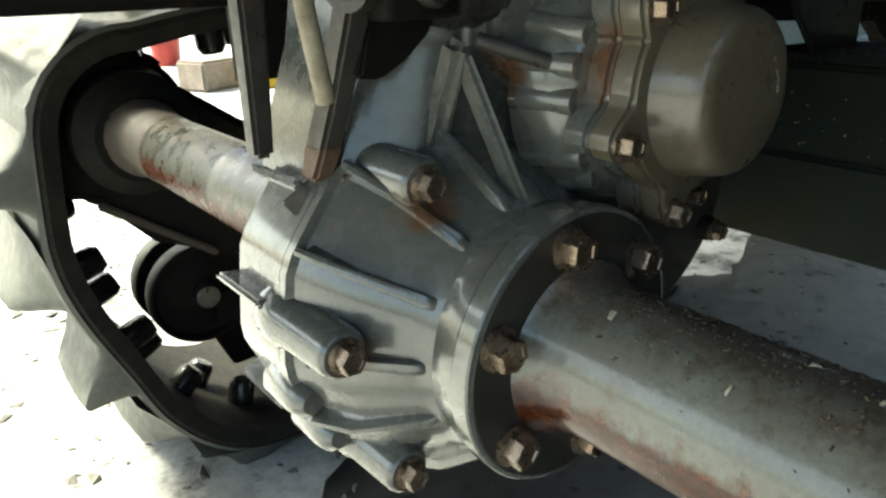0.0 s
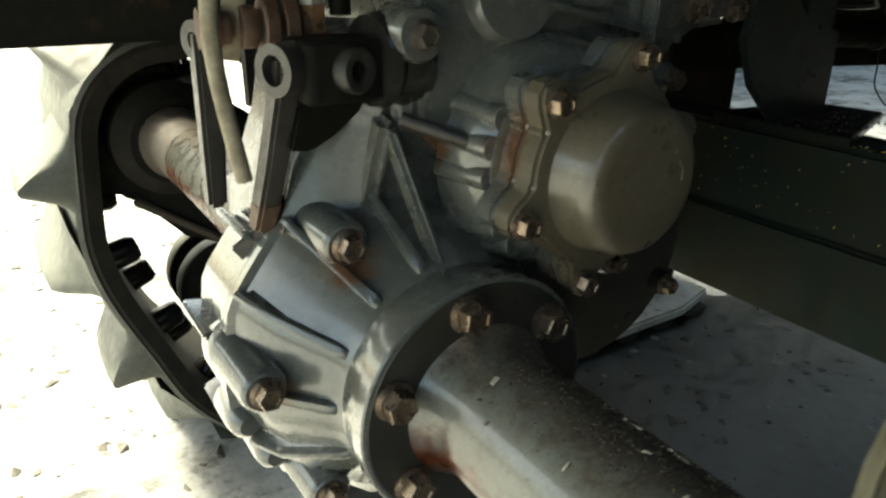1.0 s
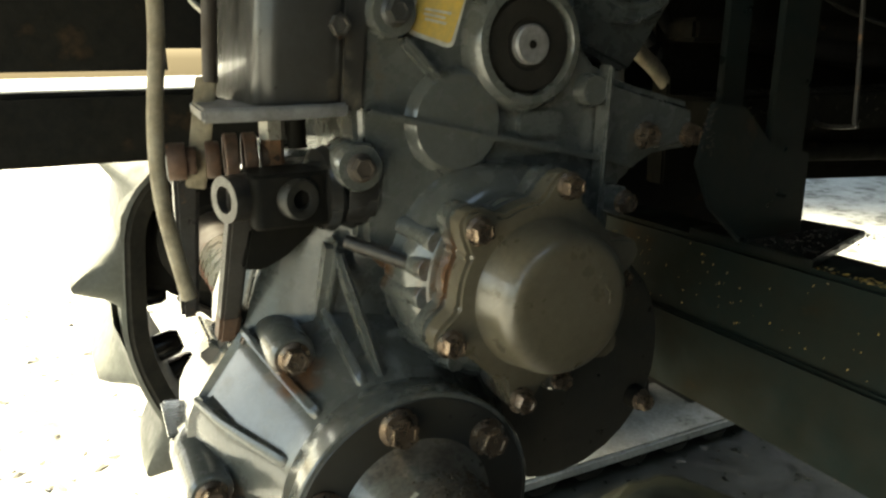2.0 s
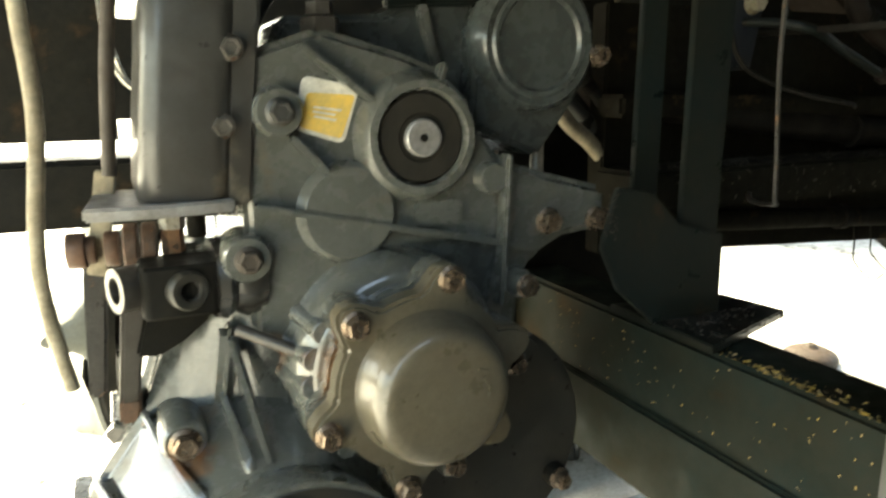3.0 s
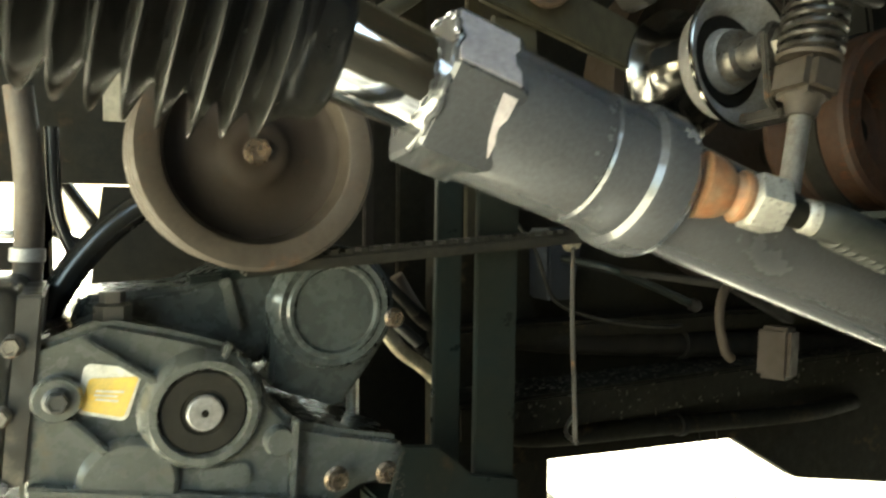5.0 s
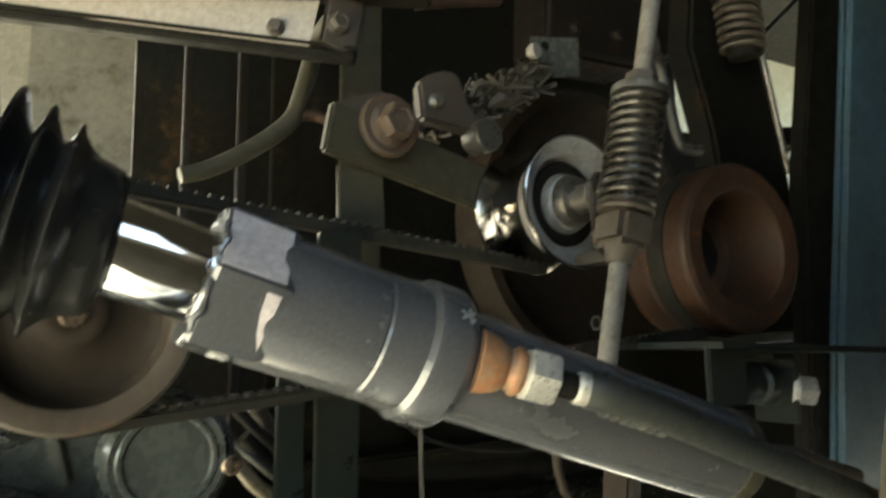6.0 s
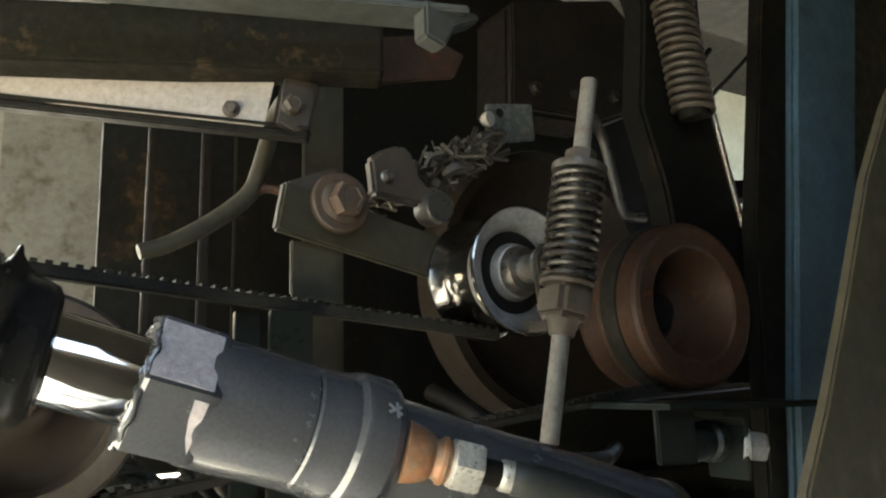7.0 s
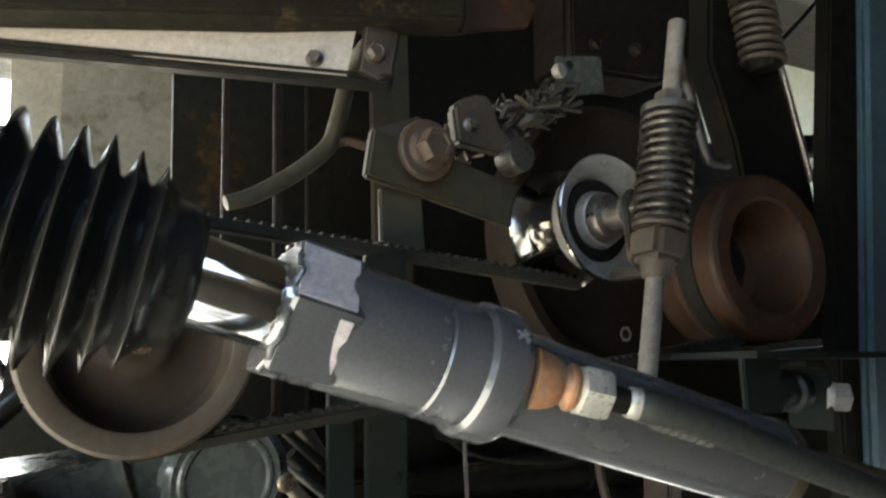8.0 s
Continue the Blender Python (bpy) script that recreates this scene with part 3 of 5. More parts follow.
# ---- axle housings ----
axle = thing("axle_tube", (0, -0.3, 0.3575), "grey axle tube with bolted dark flange, rust below, chaff on top", "axle")
part("flange", lathe([(0.046, -0.006), (0.078, -0.006), (0.0805, -0.004), (0.0805, 0.0072), (0.05, 0.0078)], (0, 0, 0.40), (0, 1, 0), 72), "flange", axle, "dark bolted flange disc", smooth=20)
part("tube", lathe([(0.054, -0.004), (0.050, -0.008), (0.0455, -0.016), (0.0425, -0.03), (0.0425, -0.62), (0.03, -0.62)], (0, 0, 0.40), (0, 1, 0), 64), "tube", axle)
# rim painted lighter than the face to show light from the left
part("rim", lathe([(0.079, -0.0058), (0.0812, -0.0052), (0.0822, -0.004), (0.0822, 0.0068), (0.0812, 0.0076)], (0, 0, 0.40), (0, 1, 0), 72, caps=False), "paint", axle, "outer edge in lighter paint, as lit from the left", smooth=20)
for k in range(6):
    a = radians(40 + 60 * k)
    bolt(axle, (0.065 * math.cos(a), -0.006, 0.40 + 0.065 * math.sin(a)), af=0.0175, turn=17 * k + 8)
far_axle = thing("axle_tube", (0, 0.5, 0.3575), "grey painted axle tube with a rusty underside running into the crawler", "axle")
part("tube", lathe([(0.06, 0.22), (0.048, 0.235), (0.0425, 0.25), (0.0425, 0.42), (0.0432, 0.424), (0.0432, 0.43), (0.0425, 0.434), (0.0425, 0.74), (0.051, 0.745), (0.051, 0.8)], (0, 0, 0.40), (0, 1, 0), 56), "tube_shade", far_axle)
part("dust_ring", lathe([(0.0426, 0.64), (0.0436, 0.65), (0.0445, 0.72), (0.052, 0.742), (0.052, 0.752)], (0, 0, 0.40), (0, 1, 0), 48, caps=False), "brown", far_axle, "brown dusty end of the tube at the hub")

guard = thing("axle_guard", (0, -0.25, 0.4425), "dusty olive guard plate with rounded corner on the axle tube", "guard")
part("plate", prism([(-0.015, 0.4445), (-0.015, 0.52), (-0.082, 0.528), (-0.080, 0.556), (-0.071, 0.574), (-0.060, 0.5835), (-0.050, 0.5855), (-0.040, 0.582), (-0.02, 0.570), (0.005, 0.548), (0.012, 0.53), (0.012, 0.4445)], -0.258, -0.249, "xz", 0.004, 3), "guardpaint", guard)
part("foot", prism([(-0.02, -0.268), (0.016, -0.268), (0.016, -0.240), (-0.02, -0.240)], 0.4405, 0.4455, "xy", 0.001), "guardpaint", guard)

# ---- crawler track ----
track = thing("crawler_track", (0.1, 0.95, FLOOR), "dusty rubber crawler track with tall tread lugs, standing on concrete", "crawler track")
TY0, TY1 = 0.77, 1.17
loop = arc(0.01, 0.40, 0.121, 88, 172, 8) + [(-0.118, 0.33), (-0.121, 0.25), (-0.102, 0.165), (-0.055, 0.05), (-0.018, -0.035), (0.045, -0.11), (0.12, -0.148), (0.22, -0.155), (0.6, -0.155), (1.05, -0.155), (1.15, -0.1), (1.17, -0.03), (1.1, 0.03), (0.9, 0.12), (0.55, 0.42), (0.3, 0.535), (0.14, 0.54)]


def resample(pts, step):
    P = [Vector((x, 0, z)) for x, z in pts]
    P = smooth_path(P + [P[0]], 8)
    out, acc = [P[0]], 0.0
    for a, b in zip(P, P[1:]):
        acc += (b - a).length
        if acc >= step:
            out.append(b)
            acc = 0.0
    return out


ring = resample(loop, 0.02)
N = len(ring)
nrm = []
for k in range(N):
    d = (ring[(k + 1) % N] - ring[k - 1]).normalized()
    nrm.append(Vector((d.z, 0, -d.x)))
if sum((p - Vector((0.7, 0, 0.15))).dot(v) for p, v in zip(ring, nrm)) < 0:
    nrm = [-v for v in nrm]
bm = bmesh.new()
secs = []
for p, v in zip(ring, nrm):
    q = p + v * 0.024
    secs.append([bm.verts.new(x) for x in ((p.x - v.x * 0.010, TY0 + 0.008, p.z - v.z * 0.010), (p.x - v.x * 0.010, TY1, p.z - v.z * 0.010), (q.x, TY1, q.z), (q.x, TY0 + 0.006, q.z), ((p.x + q.x) / 2, TY0, (p.z + q.z) / 2))])
for k in range(N):
    a, b = secs[k], secs[(k + 1) % N]
    for j in range(5):
        bm.faces.new((a[j], a[(j + 1) % 5], b[(j + 1) % 5], b[j]))
part("belt_carcass", bm, "belt", track, "black rubber belt carcass")
bm = bmesh.new()
secs = []
for p, v in zip(ring, nrm):
    a, b = p + v * 0.020, p + v * 0.030
    secs.append([bm.verts.new(x) for x in ((a.x, TY0 + 0.001, a.z), (a.x, TY1 - 0.01, a.z), (b.x, TY1 - 0.02, b.z), (b.x, TY0 + 0.016, b.z), (b.x * 0.7 + a.x * 0.3, TY0 + 0.004, b.z * 0.7 + a.z * 0.3))])
for k in range(N):
    a, b = secs[k], secs[(k + 1) % N]
    for j in range(5):
        bm.faces.new((a[j], a[(j + 1) % 5], b[(j + 1) % 5], b[j]))
part("tread_base", bm, "track", track, "dusty outer tread layer")
since, lug_i = 0.045, 1
for k in range(N):
    since += (ring[k] - ring[k - 1]).length if k else 0.0
    if since < 0.145:
        continue
    since -= 0.145
    p, v = ring[k] + nrm[k] * 0.024, nrm[k]
    d = Vector((-v.z, 0, v.x))
    near = lug_i % 2 == 0
    lo, hi = (TY0 + 0.002, TY0 + 0.24) if near else (TY0 + 0.004, TY1)
    ends = ((lo, 0.004), (lo + 0.004, 0.050), (lo + 0.012, 0.072), (lo + 0.05, 0.075)) if near else ((lo, 0.003), (lo + 0.03, 0.018), (lo + 0.07, 0.050), (lo + 0.10, 0.068))
    sect = []
    for y, ht in ends + (((lo + hi) / 2, 0.075), (hi - 0.04, 0.070), (hi, 0.01)):
        sect.append([Vector((q.x, y, q.z)) for q in [p + d * (u * 0.001) + v * (ht * w - 0.002) for u, w in ((-110, 0), (-85, 0.05), (-62, 0.2), (-38, 0.48), (-14, 0.86), (-4, 0.99), (2, 1.0), (7, 0.95), (12, 0.7), (19, 0.36), (30, 0.13), (48, 0))]])
    part("lug", loft(sect), "track", track, smooth=50)
    for back, y in ((0, TY0 + 0.12), (3, TY0 + 0.20)):
        w3 = nrm[(k + back) % N]
        q = ring[(k + back) % N] - w3 * 0.008
        part("guide_tooth", lathe([(0, 0), (0.024, 0), (0.023, 0.036), (0.017, 0.046), (0, 0.048)], (q.x, y, q.z), -w3, 16), "rubber", track)
    lug_i += 1
# band carries the run's sunlit brightness as colour
part("inner_band", prism([(0.24, TY0 - 0.09), (1.12, TY0 - 0.09), (1.26, TY0 - 0.05), (1.26, TY0 + 0.14), (0.24, TY0 + 0.14)], -0.168, -0.142, "xy", 0.006), "band_sunlit", track, "inner face of the lower run, painted pale as if sunlit")
# these lugs use dark belt rubber, their shadow put into the colour
for k in range(8):
    part("lug", prism([(0.32 + 0.12 * k, FLOOR + 0.001), (0.36 + 0.12 * k, FLOOR + 0.001), (0.385 + 0.12 * k, -0.169), (0.295 + 0.12 * k, -0.169)], TY0 - 0.085, TY0 + 0.1, "xz", 0.003), "belt", track)
wheel = thing("wheel_drive", (0, 0.95, 0.25), "near-black crawler drive wheel on the axle", "wheel")
part("hub", lathe([(0.0, 0.76), (0.062, 0.76), (0.085, 0.78), (0.088, 0.83), (0.095, 0.86), (0.098, 0.95), (0.05, 0.97)], (0, 0, 0.40), (0, 1, 0), 48), "nearblack", wheel)
part("rim", lathe([(0.08, 0.87), (0.102, 0.87), (0.106, 0.875), (0.106, 1.0), (0.102, 1.01), (0.08, 1.01), (0.08, 0.87)], (0, 0, 0.40), (0, 1, 0), 48), "nearblack", wheel)
for k in range(10):
    a = radians(36 * k + 10)
    part("sprocket_tooth", block((0.03, 0.05, 0.022), axis_frame((0.107 * math.cos(a), 0.94, 0.40 + 0.107 * math.sin(a)), (math.cos(a), 0, math.sin(a)), (0, 1, 0)), 0.005), "nearblack", wheel)
arm = thing("cast_carrier", (0.1, 0.86, 0.2), "black cast arm carrying the crawler drive wheel", "casting")
part("casting", prism([(0.02, 0.515), (0.041, 0.482), (0.071, 0.46), (0.167, 0.392), (0.34, 0.3), (0.34, 0.12), (0.107, 0.182), (0.013, 0.222), (-0.062, 0.305), (-0.115, 0.318), (-0.12, 0.42), (-0.06, 0.5)], 0.83, 0.87, "xz", 0.012, 3), "nearblack", arm)
part("lip", bar((-0.06, 0.826, 0.30), (0.10, 0.826, 0.186), 0.012, 0.012, 0.003), "brown", arm, "rusty worn lower lip")
for y0 in (0.885, 0.965):
    x0, z0, r0 = 0.088, 0.095, 0.09
    roller = thing("roller", (x0, y0, z0 - r0), "dark track roller between the crawler runs, tread painted pale as if lit", "roller", group="track rollers")
    part("disc", lathe([(0.0, 0.006), (r0 * 0.5, 0.006), (r0 * 0.6, 0.012), (r0 * 0.86, 0.012), (r0 * 0.93, 0.0), (r0 * 0.985, 0.0), (r0 * 0.985, 0.034), (0.0, 0.034)], (x0, y0, z0), (0, 1, 0), 48), "nearblack", roller)
    # pale tread colour stands for light from the yard on the rim
    part("tread", lathe([(r0 * 0.98, 0.001), (r0, 0.004), (r0, 0.03), (r0 * 0.98, 0.033)], (x0, y0, z0), (0, 1, 0), 48, caps=False), "track", roller, "tread with the yard light put into its pale colour")
    part("spindle", tube_between((x0, y0 - 0.02, z0), (x0, y0 + 0.06, z0), 0.02), "steel", roller)
# added plate: near-black colour in place of shade inside the crawler
crawler_fill = thing("dark_fill_plate", (0.6, 1.0, -0.15), "added near-black plate filling the dark inside of the crawler", "plate")
part("plate", prism([(0.13, 0.2), (0.10, 0.02), (0.16, -0.12), (1.0, -0.12), (1.0, 0.02), (0.5, 0.2)], 0.99, 1.01, "xz", 0.003), "nearblack", crawler_fill)
rail = thing("rail_track", (0.6, 0.95, -0.1), "black box-section rail inside the crawler", "rail")
part("box_section", bar((0.1, 0.92, 0.06), (1.0, 0.92, 0.0), 0.07, 0.07, 0.006), "black", rail)

# ---- shift levers and linkage ----
def lever_arm(rows):
    """A forged bar: rows of centre, half width and half depth."""
    return soften(loft([[Vector(p) + Vector((dx * w, dy * d, 0)) for dx, dy in ((-1, 1), (-1, -1), (1, -1), (1, 1))] for p, w, d in rows]), 0.0025, 2)


lev = thing("lever", (-0.09, 0.1, 0.49), "worn grey steel brake lever with a rusty tip", "lever", group="brake levers")
part("arm", lever_arm([((-0.0765, 0.078, 0.604), 0.0085, 0.008), ((-0.0785, 0.084, 0.582), 0.0075, 0.009), ((-0.084, 0.100, 0.535), 0.0068, 0.010), ((-0.0865, 0.110, 0.51), 0.0068, 0.010), ((-0.088, 0.117, 0.492), 0.0065, 0.008)]), "lever", lev)
part("eye", lathe([(0.0085, -0.011), (0.0135, -0.011), (0.0145, -0.009), (0.0145, 0.011), (0.0085, 0.011), (0.0085, -0.011)], (-0.078, 0.076, 0.597), (-0.93, -0.36, 0), 32, caps=False), "lever", lev)
part("clevis", soften(loft([round_box(-0.074, -0.026, 0.058, 0.098, 0.006, z, 3) for z in (0.578, 0.612)] ), 0.002, 1, 60), "black", lev)
part("web", prism([(-0.072, 0.58), (-0.03, 0.58), (-0.032, 0.57), (-0.05, 0.556), (-0.066, 0.548), (-0.08, 0.55)], 0.078, 0.092, "xz", 0.002), "black", lev)
part("hub", lathe([(0.006, 0.008), (0.006, -0.003), (0.0075, -0.004), (0.0115, -0.004), (0.0128, -0.002), (0.013, 0.01)], (-0.046, 0.057, 0.596), (-0.3, 0.95, 0), 24, caps=False), "flange", lev)
# disc coloured black for the shade inside the hub bore
part("hole", lathe([(0, 0), (0.0062, 0), (0.0062, 0.004), (0, 0.004)], (-0.0465, 0.0572, 0.596), (-0.3, 0.95, 0), 20), "black", lev)
part("tip", lever_arm([((-0.0862, 0.1085, 0.5135), 0.0072, 0.0104), ((-0.0866, 0.1105, 0.508), 0.0072, 0.0104), ((-0.0882, 0.1175, 0.491), 0.0068, 0.0083)]), "rustdark", lev, "rust-brown worn tip")
part("stop_plate", block((0.030, 0.005, 0.034), pose(-0.086, 0.12, 0.474, 0, -38, -25), 0.0015), "lever", lev)
bolt(lev, (-0.078, 0.108, 0.492), (0.3, -1, 0), 0.008)
lev2 = thing("lever", (-0.108, 0.15, 0.5), "worn grey steel brake lever hanging behind its twin", "lever", group="brake levers")
part("arm", lever_arm([((-0.0985, 0.16, 0.612), 0.009, 0.009), ((-0.103, 0.153, 0.56), 0.0075, 0.008), ((-0.1075, 0.147, 0.502), 0.006, 0.007)]), "lever", lev2)
part("eye", lathe([(0.005, -0.01), (0.012, -0.01), (0.012, 0.01), (0.005, 0.01), (0.005, -0.01)], (-0.098, 0.16, 0.606), (-0.93, -0.36, 0), 28, caps=False), "lever", lev2)
boot = thing("seal_boot", (-0.03, 0.08, 0.59), "black rubber boot round the brake shaft", "seal")
part("ring", lathe([(0.01, 0), (0.026, 0), (0.028, 0.006), (0.024, 0.012), (0.028, 0.02), (0.028, 0.03), (0.01, 0.03)], (-0.030, 0.074, 0.598), (1, 0.1, 0), 32), "rubber", boot)

# valve housing beside the case
valve = thing("valve_housing", (-0.03, 0.1, 0.65), "grey cast valve housing with bolted side flange", "valve housing")
part("body", loft([round_box(-0.066 + s - e, -0.012 + s + e, 0.048 - e, 0.2, 0.013, z) for z, s, e in ((0.652, -0.004, -0.002), (0.655, -0.004, 0.0), (0.70, 0.0, 0.0), (0.742, 0.005, 0.0), (0.772, 0.008, 0.0), (0.778, 0.008, -0.002), (0.782, 0.008, -0.006))]), "valve", valve, smooth=50)
part("side_flange", prism([(-0.02, 0.648), (-0.004, 0.648), (0.0095, 0.776), (-0.0085, 0.776)], 0.052, 0.16, "xz", 0.002), "valve", valve)
part("base_plate", prism([(-0.100, 0.045), (-0.06, 0.04), (-0.015, 0.048), (-0.012, 0.13), (-0.095, 0.13)], 0.645, 0.653, "xy", 0.0015), "zincdull", valve)
bolt(valve, (-0.011, 0.051, 0.743), af=0.011, mat="steel")
bolt(valve, (-0.019, 0.051, 0.697), af=0.011, mat="steel")
part("boss", lathe([(0, 0), (0.014, 0), (0.016, 0.004), (0.017, 0.02)], (0.015, 0.045, 0.705), (0, 1, 0), 28), "paint", gearbox)
bolt(gearbox, (0.015, 0.045, 0.705), af=0.0125, mat="valve")
part("boss", lathe([(0, 0), (0.014, 0), (0.016, 0.004), (0.017, 0.03)], (-0.010, 0.045, 0.614), (0, 1, 0), 28), "paint", gearbox)
bolt(gearbox, (-0.010, 0.045, 0.614), af=0.0125, mat="brown")
rod = thing("link_rod", (-0.098, 0.118, 0.6), "tan dirty flat control link", "rod")
part("shank", sweep([(-0.066, 0.105, 0.83), (-0.078, 0.108, 0.74), (-0.084, 0.11, 0.665)], 0.0048, 12), "brown", rod)
part("strap", bar((-0.086, 0.111, 0.668), (-0.098, 0.118, 0.598), 0.013, 0.005, 0.001, up=(0.2, 1, 0)), "cable", rod, "dirty tan flat strap")
spool = thing("detent_stack", (-0.08, 0.115, 0.61), "row of rusty washers and nuts on a spool", "hardware")
for k, (r, w) in enumerate(((0.012, 0.012), (0.009, 0.006), (0.012, 0.009), (0.0165, 0.009), (0.0165, 0.009), (0.010, 0.012))):
    part("washer", lathe([(0, 0), (r * 0.95, 0), (r, w * 0.1), (r, w * 0.85), (r * 0.95, w * 0.95), (0, w * 0.95)], (-0.114 + 0.0115 * k, 0.1145 - 0.0012 * k, 0.6165), (1, -0.1, 0), 20), "rustdark", spool)
part("fitting", tube_between((-0.049, 0.104, 0.645), (-0.049, 0.104, 0.612), 0.007, 6), "copper", spool, "orange fitting")
part("pipe_nut", tube_between((-0.049, 0.104, 0.643), (-0.049, 0.104, 0.628), 0.0085, 6), "zinc", spool)
part("fitting", tube_between((-0.034, 0.1, 0.648), (-0.034, 0.1, 0.622), 0.0065, 12), "black", spool)
cab = thing("control_cable", (-0.12, 0.05, 0.6), "frayed dirty beige control cable hanging down", "cable")
part("sheath", sweep([(-0.118, 0.05, 0.83), (-0.119, 0.05, 0.765), (-0.117, 0.05, 0.705), (-0.124, 0.05, 0.64), (-0.124, 0.05, 0.60), (-0.116, 0.05, 0.546)], 0.0045, 10), "cable", cab)

# ---- chassis ----
chassis = thing("chassis_beam", (0.33, 0.1, 0.37), "dark green welded chassis beam with dirt on its top edge", "beam")
part("web", prism([(-0.17, 0.44), (0.9, 0.44), (0.9, 0.525), (-0.17, 0.525)], 0.307, 0.365, "yz", 0.004), "beam", chassis)
part("lower_plate", prism([(-0.17, 0.375), (0.9, 0.375), (0.9, 0.452), (-0.17, 0.452)], 0.302, 0.315, "yz", 0.003), "beam", chassis)
part("end_plate", prism([(0.292, 0.25), (0.47, 0.25), (0.47, 0.612), (0.294, 0.622)], -0.182, -0.172, "xz", 0.002), "grime", chassis)
post = thing("support_post", (0.34, 0.04, 0.53), "dark green steel channel post on a cut bracket plate", "post")
part("channel", merged(prism([(0.325, 0.54), (0.365, 0.52), (0.371, 0.94), (0.330, 0.94)], 0.028, 0.034, "xz", 0.001), prism([(0.302, 0.6), (0.329, 0.6), (0.332, 0.94), (0.308, 0.94)], 0.06, 0.066, "xz", 0.001)), "dark", post)
part("bracket", prism([(0.258, 0.645), (0.245, 0.60), (0.262, 0.565), (0.30, 0.532), (0.368, 0.530), (0.367, 0.60), (0.320, 0.612), (0.29, 0.64)], 0.022, 0.028, "xz", 0.001), "dark", post)
part("foot", prism([(0.30, -0.04), (0.42, 0.0), (0.41, 0.06), (0.30, 0.08)], 0.527, 0.534, "xy", 0.001), "dark", post)
cross = thing("cross_beam", (-0.1, 0.5, 0.6), "black painted box beam across the machine", "beam")
part("tube", bar((-0.9, 0.5, 0.612), (0.25, 0.5, 0.610), 0.075, 0.075, 0.006), "black", cross)

# ---- big belt pulley ----
pul = thing("belt_pulley", (0.140, 0.01, 0.79), "brown cast iron belt pulley with a dished face", "pulley")
part("rim", lathe([(0.060, 0.010), (0.0615, 0.003), (0.0635, -0.005), (0.065, -0.006), (0.079, -0.006), (0.082, -0.003), (0.082, 0.004), (0.070, 0.014), (0.082, 0.024), (0.082, 0.03), (0.070, 0.04), (0.082, 0.05), (0.03, 0.055)], (0.140, 0.0, 0.873), (0, 1, 0), 72, caps=False), "brown", pul)
part("web", lathe([(0.0, 0.012), (0.012, 0.006), (0.020, 0.006), (0.024, 0.009), (0.028, 0.013), (0.050, 0.015), (0.056, 0.013), (0.061, 0.009), (0.061, 0.04), (0.0, 0.045)], (0.140, 0.0, 0.873), (0, 1, 0), 72), "darkbrown", pul, "dark brown dished web")
bolt(pul, (0.140, 0.010, 0.873), af=0.016)

# ---- hydraulic cylinder ----
def cyl_at(x, off=0.0):
    return Vector((x, -0.065 - 0.07 * (x - 0.155), 0.905 - 0.337 * (x - 0.155)))


CA, CB = cyl_at(0.155), cyl_at(0.72)
CD = (CB - CA).normalized()
cyl = thing("hydraulic_cylinder", tuple(CB), "blue-grey painted hydraulic cylinder with a chrome rod and ribbed rubber boot", "cylinder")
part("rod", lathe([(0.0, 0), (0.03, 0), (0.0315, 0.002), (0.0315, 0.16)], CA - CD * 0.08, CD, 56), "chrome", cyl, "bright chrome piston rod")
bell = [(0.0325, 0.004), (0.040, 0.003), (0.046, -0.001), (0.0485, -0.008), (0.050, -0.016)]
for k in range(14):
    h0, ro = -0.024 - 0.0172 * k, min(0.0775, 0.067 + 0.0055 * k)
    bell += [(0.054, h0 + 0.0025), (ro - 0.006, h0 - 0.0036), (ro - 0.001, h0 - 0.0052), (ro, h0 - 0.0061), (ro - 0.0008, h0 - 0.007), (ro - 0.006, h0 - 0.0082), (0.053, h0 - 0.0125)]
BD = Vector((CD.x, CD.y, CD.z * 0.72)).normalized()
part("bellows", lathe(bell + [(0.03, -0.275)], CA, BD, 96), "rubber", cyl, "black pleated rubber boot", smooth=75)
NF = (Vector((0.0, -0.86, 0.50)) - CD * Vector((0.0, -0.86, 0.50)).dot(CD)).normalized()
part("gland_nut", soften(lathe([(0.033, 0.0), (0.050, 0.0), (0.0525, 0.003), (0.0525, 0.044), (0.0495, 0.05)], CA + CD * 0.060, CD, 6, up=NF), 0.0016, 2), "cyl", cyl, smooth=24)
part("barrel", lathe([(0.03, 0.098), (0.0465, 0.1), (0.0475, 0.104), (0.0475, 0.178), (0.0462, 0.180), (0.0478, 0.182), (0.0482, 0.200), (0.0492, 0.203), (0.0492, 0.212), (0.0530, 0.216), (0.0543, 0.220), (0.0545, 0.241), (0.0525, 0.246), (0.0435, 0.25), (0.0435, 0.56), (0.04, 0.565)], CA, CD, 64), "cyl", cyl, smooth=20)
rw = random.Random(3)
wob = [rw.uniform(0.0016, 0.0027) for k in range(60)]
part("weld_bead", sweep([CA + CD * (0.0612 + 0.001 * math.sin(k * 0.9)) + (Matrix.Rotation(radians(-115 + 4 * k), 3, CD) @ NF) * (0.0462 + 0.0008 * math.sin(k * 1.3)) for k in range(58)], lambda u: wob[int(u * 59)], 8, 2), "cyl", cyl, "ragged weld bead round the nut")
part("weld_patch", block((0.046, 0.042, 0.0014), axis_frame(CA + CD * 0.083 + NF * 0.0456, NF, CD), 0.0004), "bare", cyl, "rough bright ground patch on the nut")
LF = Matrix.Rotation(radians(60), 3, CD) @ NF
if LF.z > NF.z:
    LF = Matrix.Rotation(radians(-60), 3, CD) @ NF
